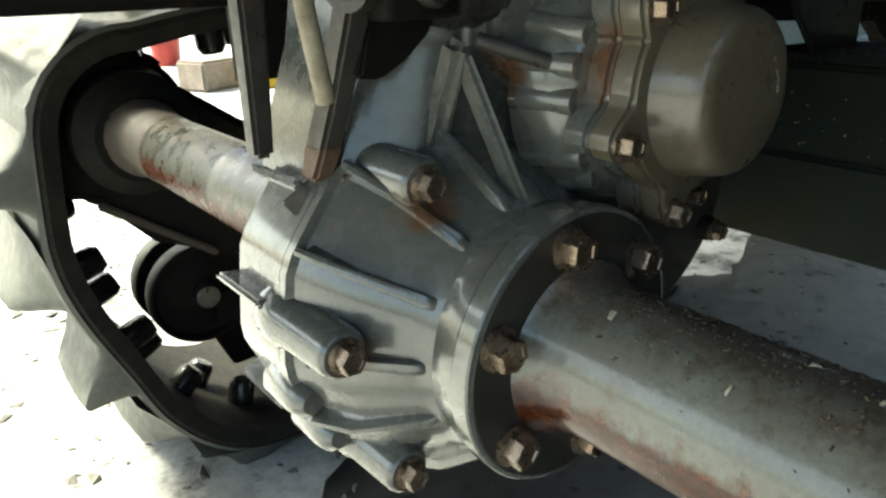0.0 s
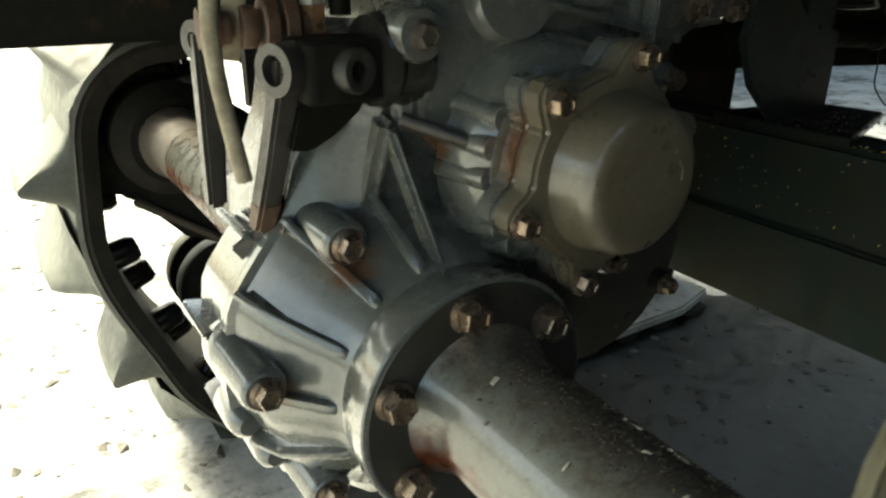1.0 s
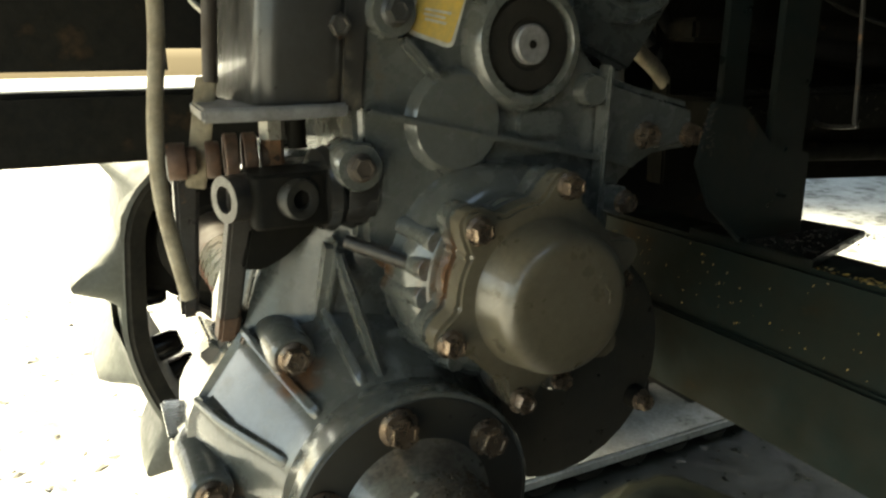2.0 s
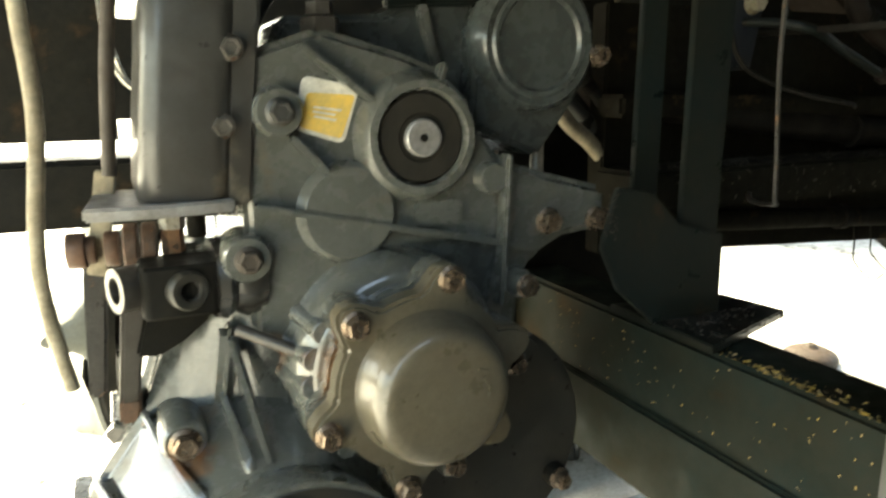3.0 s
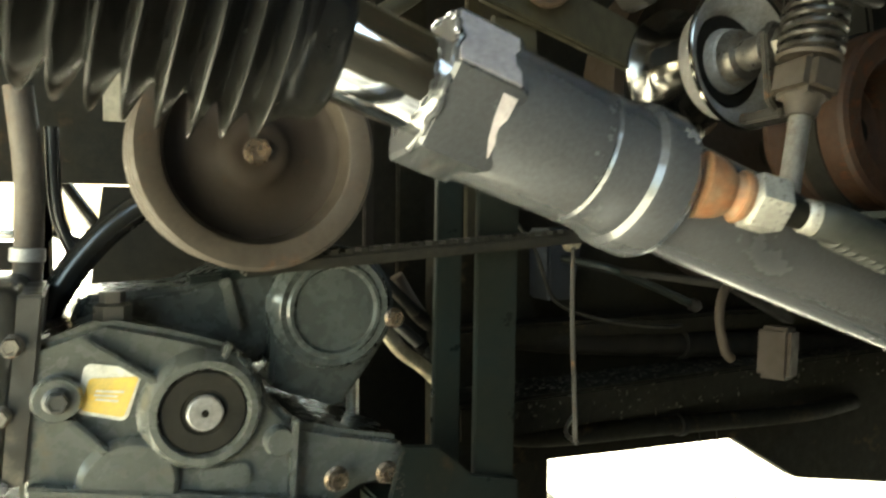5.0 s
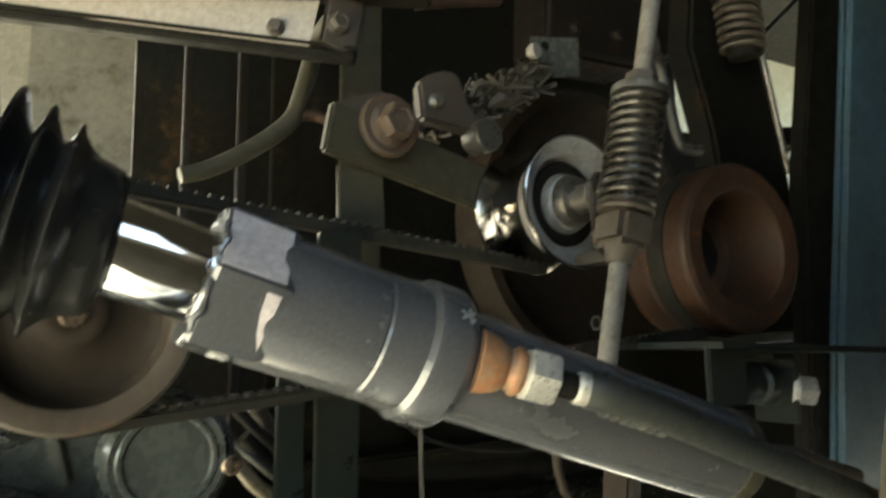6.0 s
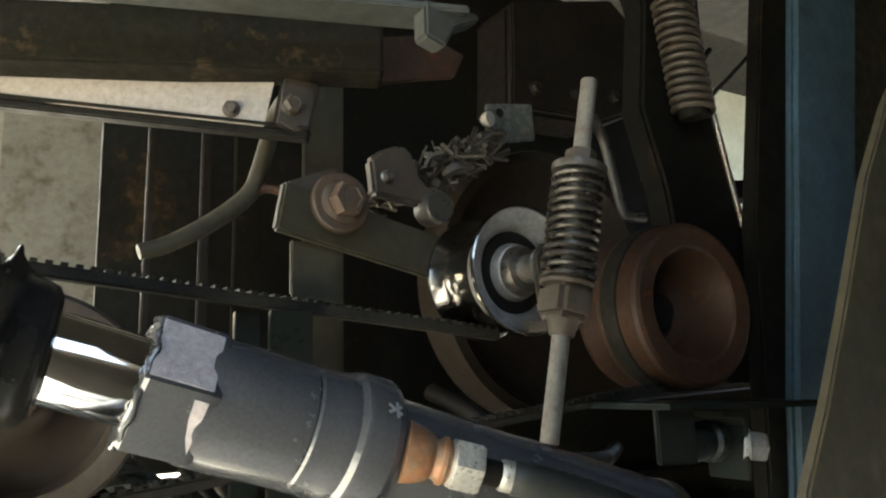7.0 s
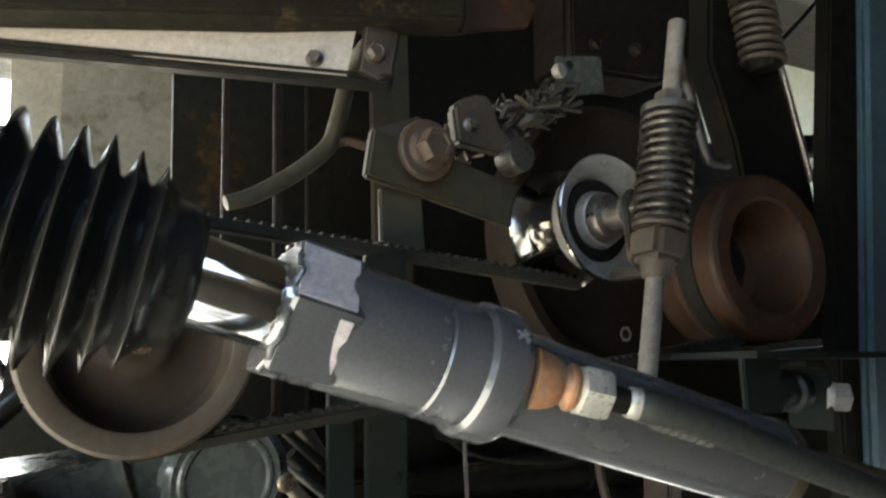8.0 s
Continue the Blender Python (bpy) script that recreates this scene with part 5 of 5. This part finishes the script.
# hoses and clutter behind the case
for pts, r, mat, lbl in (
        ([(0.30, 0.2, 0.73), (0.332, 0.2, 0.687), (0.36, 0.2, 0.665), (0.385, 0.2, 0.64), (0.42, 0.21, 0.6)], 0.008, "cable", "tan dirty rubber hose behind the gearbox"),
        ([(0.325, 0.22, 0.735), (0.359, 0.22, 0.700), (0.39, 0.22, 0.672), (0.43, 0.22, 0.64)], 0.009, "belt", "black rubber hose behind the gearbox"),
        ([(0.345, 0.24, 0.76), (0.375, 0.24, 0.715), (0.41, 0.24, 0.69)], 0.009, "brown", "brown dirty hose behind the gearbox"),
        ([(0.254, 0.13, 0.70), (0.254, 0.13, 0.67), (0.254, 0.13, 0.64)], 0.006, "zinc", "short pale tube end behind the gearbox"),
        ([(-0.085, 0.47, 0.88), (-0.08, 0.36, 0.83), (-0.078, 0.3, 0.77), (-0.07, 0.3, 0.735), (-0.05, 0.3, 0.715), (-0.03, 0.3, 0.71)], 0.0022, "zinc", "thin white wire loop behind the valve"),
        ([(-0.08, 0.47, 0.87), (-0.074, 0.36, 0.82), (-0.072, 0.32, 0.76), (-0.062, 0.32, 0.728), (-0.04, 0.32, 0.71)], 0.0022, "zinc", "thin white wire loop behind the valve"),
        ([(0.0, 0.16, 0.74), (0.03, 0.16, 0.79), (0.07, 0.16, 0.83), (0.13, 0.17, 0.86)], 0.012, "rubber", "thick black hose over the gearbox"),
        ([(0.012, 0.18, 0.9), (0.015, 0.18, 0.83), (0.03, 0.18, 0.79)], 0.006, "rubber", "black hose over the gearbox"),
        ([(-0.01, 0.17, 0.93), (-0.004, 0.17, 0.85), (-0.008, 0.17, 0.755)], 0.011, "brown", "brown pipe rising from the valve housing"),
        ([(-0.05, 0.472, 1.0), (-0.03, 0.58, 0.96), (0.01, 0.62, 0.88), (0.06, 0.62, 0.80), (0.09, 0.47, 0.73)], 0.009, "rubber", "black strut behind the pulley"),
        ([(-0.09, 0.472, 0.81), (-0.05, 0.62, 0.80), (0.0, 0.66, 0.80), (0.06, 0.64, 0.77), (0.1, 0.47, 0.74)], 0.007, "rubber", "black strut behind the pulley")):
    hs = thing("hose", pts[0], lbl, "hose")
    part("tube", sweep(pts, r, 12), mat, hs)
    if r > 0.007:
        part("collar", lathe([(r * 0.9, 0), (r * 1.2, 0.001), (r * 1.2, 0.011), (r * 0.9, 0.012)], Vector(pts[-2]).lerp(Vector(pts[-1]), 0.5), Vector(pts[-1]) - Vector(pts[-2]), 16), "zincdull", hs)

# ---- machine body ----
# added walls whose near-black colour stands for the unlit bay
bay_wall = solid("engine_bay_backdrop", prism([(0.262, 0.55), (1.47, 0.55), (1.47, 0.56), (0.262, 0.56)], 0.74, 1.75, "xy", 0), "black", "added near-black wall standing in for the dark depth of the bay", "wall", kind="structure")
bay_wall_low = solid("engine_bay_backdrop", prism([(1.47, 0.55), (2.3, 0.55), (2.3, 0.6), (1.47, 0.6)], 0.5, 1.0, "xy", 0), "black", "added near-black low wall covering a bright gap beside the bay", "wall", kind="structure")
bay_wall_side = solid("engine_bay_backdrop", prism([(1.47, 0.55), (1.56, 0.55), (1.56, 0.6), (1.47, 0.6)], 1.0, 1.33, "xy", 0), "black", "added near-black narrow wall covering a bright gap beside the bay", "wall", kind="structure")
low = thing("cross_panel", (0.7, 0.19, 0.5), "near-black olive cross panel with dirt along its lower edge", "panel")
part("sheet", prism([(0.37, 0.548), (0.837, 0.520), (0.975, 0.44), (1.9, 0.25), (1.9, 0.8), (0.37, 0.8)], 0.19, 0.215, "xz", 0.002), "olive_black", low)
part("ledge", prism([(0.36, 0.60), (1.2, 0.60), (1.2, 0.64), (0.36, 0.64)], 0.12, 0.19, "xz", 0.004), "olive_black", low)
part("ledge", prism([(0.36, 0.69), (1.2, 0.675), (1.2, 0.70), (0.36, 0.712)], 0.15, 0.19, "xz", 0.004), "olive_black", low)
hang = thing("bent_wire", (0.404, -0.005, 0.62), "thin steel wire hanging from the frame with a bent end", "wire")
part("wire", sweep([(0.442, 0.046, 0.80), (0.442, 0.046, 0.731), (0.441, 0.04, 0.66), (0.440, 0.037, 0.622), (0.444, 0.04, 0.616), (0.47, 0.09, 0.612), (0.56, 0.17, 0.612)], 0.0020, 8), "lever", hang)
hooks = thing("j_hook", (0.534, -0.060, 0.705), "rusty J hook under the cylinder", "hook")
part("rod", sweep([(0.566, -0.04, 0.768), (0.539, -0.046, 0.765), (0.526, -0.052, 0.742), (0.528, -0.057, 0.714), (0.534, -0.06, 0.705)], 0.0042, 10), "darkbrown", hooks)
lug = thing("hose_clip", (0.626, -0.035, 0.674), "pale rusty clip block under the cylinder", "clip")
part("block", block((0.03, 0.03, 0.05), pose(0.626, -0.035, 0.699, 0, 5, 20), 0.004), "darkbrown", lug)
panel = solid("wall_body", prism([(0.134, 1.26), (0.385, 1.2), (0.39, 1.23), (0.139, 1.29)], 1.0, 1.75, "xy", 0), "panel", "mould-stained cream body panel", "wall", kind="structure")
bridge = thing("hook_rail", (0.56, -0.03, 0.77), "thin dark rail that carries the hook and the clip", "rail")
part("bar", bar((0.545, -0.042, 0.768), (0.545, 0.19, 0.772), 0.012, 0.006, 0.001), "nearblack", bridge)
part("arm", bar((0.55, -0.040, 0.768), (0.645, -0.032, 0.728), 0.012, 0.006, 0.001), "nearblack", bridge)
for pts, r, mat, lbl in (
        ([(0.448, 0.15, 0.82), (0.452, 0.12, 0.79), (0.473, 0.12, 0.744), (0.512, 0.12, 0.723), (0.577, 0.12, 0.708), (0.657, 0.13, 0.698), (0.74, 0.19, 0.69)], 0.0022, "belt", "thin black cable sagging before the cross panel"),
        ([(0.60, 0.19, 0.84), (0.614, 0.12, 0.818), (0.642, 0.12, 0.788), (0.71, 0.12, 0.756), (0.825, 0.12, 0.739), (0.93, 0.19, 0.735)], 0.011, "engine", "thick brown-black hose before the cross panel"),
        ([(0.44, 0.19, 0.70), (0.50, 0.165, 0.690), (0.7, 0.165, 0.668), (0.95, 0.165, 0.647), (1.1, 0.19, 0.63)], 0.016, "nearblack", "black pipe running along the cross panel"),
        ([(0.44, 0.19, 0.585), (0.50, 0.165, 0.578), (0.7, 0.165, 0.565), (0.95, 0.165, 0.548), (1.1, 0.19, 0.54)], 0.012, "olive_black", "near-black olive pipe running low along the cross panel"),
        ([(0.30, 0.215, 0.78), (0.327, 0.205, 0.75), (0.353, 0.2, 0.724), (0.387, 0.2, 0.69), (0.43, 0.215, 0.65)], 0.006, "belt", "dark hose slanting down behind the pump"),
        ([(0.31, 0.25, 0.735), (0.334, 0.22, 0.713), (0.36, 0.21, 0.689), (0.384, 0.21, 0.665), (0.42, 0.25, 0.62)], 0.0065, "oldhose", "grey dusty hose slanting down behind the pump")):
    hs = thing("hose", pts[0], lbl, "hose")
    part("tube", sweep(pts, r, 12), mat, hs)
    if r > 0.005:
        part("collar", lathe([(r * 0.9, 0), (r * 1.25, 0.001), (r * 1.25, 0.011), (r * 0.9, 0.012)], Vector(pts[2]), Vector(pts[3]) - Vector(pts[2]), 16), "nearblack", hs)
pull = thing("pull_rod", (0.595, 0.1, 0.75), "dull steel pull rod with a knobbed end", "rod")
part("rod", sweep([(0.50, 0.19, 0.785), (0.529, 0.1, 0.774), (0.595, 0.1, 0.751), (0.655, 0.1, 0.728)], 0.0045, 10), "dark", pull)
part("knob", lathe([(0, 0), (0.006, 0.001), (0.0075, 0.005), (0.0075, 0.012), (0.005, 0.016), (0, 0.016)], (0.65, 0.1, 0.730), (0.93, 0, -0.36), 16), "engine", pull)
stub = thing("stub_bolt", (0.523, 0.12, 0.803), "dirty yellowish bolt on a bracket behind the post", "bolt")
part("bracket", prism([(0.49, 0.735), (0.524, 0.735), (0.54, 0.815), (0.489, 0.815)], 0.15, 0.19, "xz", 0.003), "navy", stub, "dark blue bracket")
bolt(stub, (0.518, 0.150, 0.800), af=0.016, mat="cable")
for x, dz in ((0.768, 0.0), (0.80, 0.008)):
    dang = thing("loose_wire", (x, 0.185, 0.52), "thin loose wire end hanging below the cross panel", "wire")
    part("wire", sweep([(x - 0.004, 0.188, 0.56), (x, 0.186, 0.523), (x + 0.002, 0.184, 0.497 + dz), (x + 0.035, 0.18, 0.470 + dz), (x + 0.055, 0.178, 0.478 + dz)], 0.0011, 6), "belt", dang)
# cylinder a fifth smaller and nearer, engine bay a tenth, to fit camera view
CYL = pose(-0.0001, -0.1817, 0.1857, -5.87, 1.18, 0.74) @ Matrix.Scale(0.8035, 4)
BAY = pose(-0.0223, -0.0944, 0.1076, -3.76, 1.45, -0.58) @ Matrix.Scale(0.9028, 4)
panel_pale = solid("wall_body", prism([(0.03, 1.300), (0.142, 1.272), (0.145, 1.284), (0.033, 1.312)], 1.0, 1.75, "xy", 0), "palepanel", "paler cream body panel behind the stained one", "wall", kind="structure")
BAY_THINGS = [panel_pale, big, bl, brk, chute, eng, hk, knot_mesh, lam, panel, paw, pipe, plate, rail2, rp, rustp, sheet, small, sp2, spr, stay, tab, ten, ub, up, upper_belt, bay_wall, bay_wall_low, bay_wall_side, *bay_uprights]
cyl.matrix_world = CYL @ Matrix.Translation(cyl.location)
for ob in BAY_THINGS:
    ob.matrix_world = BAY @ Matrix.Translation(ob.location)
# added black plates, cut to the camera's view, in place of dark depth
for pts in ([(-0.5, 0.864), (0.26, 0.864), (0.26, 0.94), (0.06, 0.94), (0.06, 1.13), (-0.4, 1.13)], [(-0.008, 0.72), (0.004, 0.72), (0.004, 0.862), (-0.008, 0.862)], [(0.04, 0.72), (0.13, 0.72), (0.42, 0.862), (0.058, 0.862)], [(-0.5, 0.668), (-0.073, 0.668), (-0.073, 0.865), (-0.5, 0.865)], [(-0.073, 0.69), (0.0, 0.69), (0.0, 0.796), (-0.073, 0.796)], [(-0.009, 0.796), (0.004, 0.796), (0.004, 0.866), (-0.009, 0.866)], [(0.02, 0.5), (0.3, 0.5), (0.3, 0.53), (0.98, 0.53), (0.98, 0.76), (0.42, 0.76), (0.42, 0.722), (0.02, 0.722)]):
    solid("backdrop", prism(pts, 0.46, 0.475, "xz", 0), "black", "added near-black plate standing in for the dark behind the gearbox", "panel", kind="structure")
solid("backdrop", prism([(0.283, 0.454), (0.564, 0.454), (0.564, 0.700), (0.283, 0.700)], 0.25, 0.258, "xz", 0), "black", "added near-black plate hiding bright floor behind the case and bracket", "panel", kind="structure")
# added cover, outlined to shape sun and sky light on the machine
solid("shade_deck", prism([(-1.1, -1.1), (-0.4, -1.1), (-0.4, -0.78), (0.25, -0.78), (0.25, -1.1), (2.4, -1.1), (2.4, 0.62), (1.42, 0.62), (1.42, 2.4), (-0.2, 2.4), (-0.5, 1.5), (-1.1, 1.2)], 1.75, 1.85, "xy", 0), "black", "added dark cover that shades the machine from above", "ceiling", kind="structure")
# unseen light blocker behind the camera; the gap gives the rod its highlight
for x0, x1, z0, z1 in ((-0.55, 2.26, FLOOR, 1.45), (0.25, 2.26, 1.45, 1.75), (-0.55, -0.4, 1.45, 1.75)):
    solid("shade_wall_near", prism([(x0, -1.1), (x1, -1.1), (x1, -1.04), (x0, -1.04)], z0, z1, "xy", 0), "black", "added panel behind the camera that blocks light, open for the rod highlight", "wall", kind="structure")
# out of view, added to keep sky light off the upper parts
solid("shade_wall_left", prism([(-1.16, -1.1), (-1.1, -1.1), (-1.1, 1.2), (-1.16, 1.2)], 1.05, 1.75, "xy", 0), "black", "added unseen panel that blocks sky light from the left", "wall", kind="structure")
# added to darken the right end by blocking light
solid("shade_wall_end", prism([(2.2, -1.04), (2.26, -1.04), (2.26, 0.35), (2.2, 0.35)], 0.3, 1.75, "xy", 0), "black", "added dark wall that keeps light out at the right end", "wall", kind="structure")

# ---- things in the yard behind ----
jockey = thing("roller", (1.98, 1.15, FLOOR), "brown dusty spare roller lying flat on the yard floor", "roller")
part("disc", lathe([(0.0, 0.062), (0.02, 0.062), (0.024, 0.056), (0.055, 0.052), (0.078, 0.040), (0.086, 0.028), (0.086, 0.004), (0.082, 0.0), (0.0, 0.0)], (1.98, 1.13, FLOOR), (0, 0, 1), 40), "darkbrown", jockey)
part("boss", lathe([(0.009, 0.058), (0.016, 0.060), (0.016, 0.070), (0.009, 0.071), (0.009, 0.058)], (1.98, 1.13, FLOOR), (0, 0, 1), 24, caps=False), "brown", jockey)
# oily wet floor, widened to put shade under the machine into its colour
puddle = []
rp2 = random.Random(8)
for k in range(120):
    an = 3 * k
    rr = 1.0 + 0.08 * math.sin(radians(an * 3 + 20)) + 0.05 * math.sin(radians(an * 7)) + rp2.uniform(-0.035, 0.035)
    rr *= 1 - 0.42 * math.exp(-((an - 72) / 20) ** 2)
    puddle.append((1.25 + 1.12 * rr * math.cos(radians(an)), (0.25 + 0.80 * rr * math.sin(radians(an))) if an <= 180 else 0.25 + 1.25 * rr * math.sin(radians(an))))
solid("oil_and_shade_stain", prism(puddle, FLOOR - 0.01, FLOOR + 0.0012, "xy", 0), "wet", "wide oily wet stain, stretched to paint shade under the machine too", "oil stain", kind="stuff", smooth=10)
OILS = [(1.173, 0.383, 0.012), (1.212, 0.372, 0.011), (1.115, 0.381, 0.01), (1.213, 0.41, 0.01), (1.076, 0.401, 0.004), (1.045, 0.314, 0.006)]
for x, y, r in OILS:
    spot = thing("oil_spot", (x, y, FLOOR), "black oil drip on the concrete floor", "oil stain", group="oil drips")
    part("film", lathe([(0, 0.0), (r, 0.0), (r * 0.9, 0.0012), (0, 0.0018)], (x, y, FLOOR), (0, 0, 1), 20), "rubber", spot)
bucket = thing("bucket", (2.05, 6.9, FLOOR), "red bucket with a yellow top standing in the yard", "bucket")
part("pail", lathe([(0.0, 0), (0.12, 0), (0.15, 0.3), (0.14, 0.3), (0.0, 0.29)], (2.05, 6.9, FLOOR), (0, 0, 1), 28), "red", bucket)
part("lid", lathe([(0.0, 0.30), (0.135, 0.30), (0.135, 0.5), (0.1, 0.52), (0, 0.52)], (2.05, 6.9, FLOOR), (0, 0, 1), 28), "yellow", bucket)
stone = thing("block_stone", (1.75, 5.0, FLOOR), "weathered brown building stone", "stone")
part("block", block((0.42, 0.3, 0.22), pose(1.78, 5.1, FLOOR + 0.11, 0, 0, 20), 0.02, 2), "stone", stone)
bag = thing("paint_can", (2.1, 4.75, FLOOR), "yellow and blue carton by the wall", "carton")
part("box", block((0.2, 0.2, 0.25), pose(2.12, 4.85, FLOOR + 0.125, 0, 0, 10), 0.01), "yellow", bag)
part("panel", block((0.12, 0.004, 0.12), pose(2.08, 4.745, FLOOR + 0.15, 0, 0, 10), 0.001), "skyblue", bag)
can = thing("drum_white", (2.2, 4.6, FLOOR), "dirty white plastic drum", "drum")
part("body", lathe([(0.0, 0), (0.09, 0), (0.1, 0.02), (0.1, 0.4), (0.08, 0.44), (0.0, 0.45)], (2.18, 4.55, FLOOR), (0, 0, 1), 28), "white", can)

# ---- chaff and grit ----
rnd = random.Random(11)


def chips(name, spots, mat, label, category):
    """Small irregular flakes lying on a surface: rows of place, up, size."""
    bm = bmesh.new()
    for p, upv, s in spots:
        m = axis_frame(p, upv) @ pose(0, 0, 0, rnd.uniform(-25, 25), rnd.uniform(-25, 25), rnd.uniform(0, 360))
        pts = [m @ Vector((s * rnd.uniform(0.5, 1.6) * x, s * rnd.uniform(0.3, 0.8) * y, s * rnd.uniform(0.1, 0.5) * z)) for x, y, z in ((-1, -1, -0.3), (1, -1, -0.3), (1, 1, -0.3), (-1, 1, -0.3), (0.2, 0.1, 1))]
        v = [bm.verts.new(q) for q in pts]
        for f in ((0, 1, 4), (1, 2, 4), (2, 3, 4), (3, 0, 4), (3, 2, 1, 0)):
            bm.faces.new([v[i] for i in f])
    return solid(name, bm, mat, label, category, kind="stuff", smooth=10)


spots = []
for k in range(3200):
    y = -0.03 - abs(rnd.gauss(0.1, 0.13))
    ang = rnd.gauss(60, 20) if k % 14 else rnd.gauss(85, 32)
    r = 0.0428
    n3 = Vector((math.cos(radians(ang)), 0, math.sin(radians(ang))))
    spots.append((Vector((0, y, 0.40)) + n3 * r, n3, rnd.choice((0.0004, 0.0006, 0.0008, 0.0011, 0.0015))))
chips("chaff", spots, "chaff", "brown straw chaff lying on the axle tube", "chaff")
spots = [(Vector((-0.018, -0.041, 0.40)).lerp(Vector((-0.018, -0.041, 0.40)), 0) + Vector((0, 0, 0.0395)), Vector((-0.4, 0, 0.9)), 0.0024)]
for y, ang in ((-0.04, 112), (-0.11, 128), (-0.16, 95), (-0.2, 110), (-0.13, 84)):
    n3 = Vector((math.cos(radians(ang)), 0, math.sin(radians(ang))))
    spots.append((Vector((0, y, 0.40)) + n3 * 0.043, n3, 0.0019))
chips("husk", spots, "husk", "pale grain husks stuck on the axle tube", "husk")
spots = []
for k in range(520):
    x, y = rnd.uniform(-0.7, 0.5), rnd.uniform(0.45, 2.6)
    spots.append((Vector((x, y, FLOOR + 0.001)), Vector((0, 0, 1)), rnd.choice((0.004, 0.005, 0.007, 0.01, 0.016))))
for k in range(260):
    spots.append((Vector((rnd.uniform(0.4, 2.2), rnd.uniform(-0.2, 1.2), FLOOR + 0.001)), Vector((0, 0, 1)), rnd.choice((0.003, 0.005, 0.007, 0.012))))
grain = []
for k in range(170):
    y = min(0.07, rnd.gauss(-0.1, 0.035)) if k % 3 else rnd.uniform(-0.16, 0.07)
    grain.append((Vector((0.309 + abs(rnd.gauss(0, 0.006)), y, 0.526)), Vector((0, 0, 1)), rnd.choice((0.0006, 0.0009, 0.0013, 0.0018))))
ledge = [(Vector((rnd.uniform(0.4, 1.2), rnd.uniform(0.122, 0.188), 0.641)), Vector((0, 0, 1)), rnd.choice((0.001, 0.0015, 0.002, 0.003))) for k in range(900)]
ledge += [(Vector((rnd.uniform(0.4, 1.2), 0.118, 0.62 + rnd.uniform(-0.018, 0.02))), Vector((0, -1, 0)), rnd.choice((0.001, 0.0015, 0.0025))) for k in range(160)]
chips("ledge_dirt", ledge, "mud", "dry mud and chaff lying on the cross panel ledge", "dirt")
foot_dirt = [(Vector((rnd.uniform(0.305, 0.41), rnd.uniform(-0.03, 0.022), 0.5345)), Vector((0, 0, 1)), rnd.choice((0.0008, 0.0012, 0.0018))) for k in range(260)]
foot_dirt += [(Vector((0.246 + 0.013 * rnd.random(), 0.0215, 0.605 + 0.04 * rnd.random())), Vector((0, -1, 0)), rnd.choice((0.0006, 0.0009))) for k in range(40)]
chips("foot_dirt", foot_dirt, "brown", "brown dirt crumbs lying on the bracket foot", "dirt")
web_dirt = [(Vector((0.3068 - 0.0002 * rnd.random(), rnd.uniform(-0.16, 0.2), rnd.uniform(0.455, 0.52))), Vector((-1, 0, 0)), rnd.choice((0.0004, 0.0006, 0.0009))) for k in range(90)]
chips("web_dirt", web_dirt, "grain", "small yellow specks stuck on the chassis beam", "dirt")
chips("grain_spill", grain, "grain", "yellow grain and husks spilt along the beam edge", "grain")
chips("dirt_crumbs", spots, "grit", "dark crumbs of dirt scattered on the concrete", "dirt")
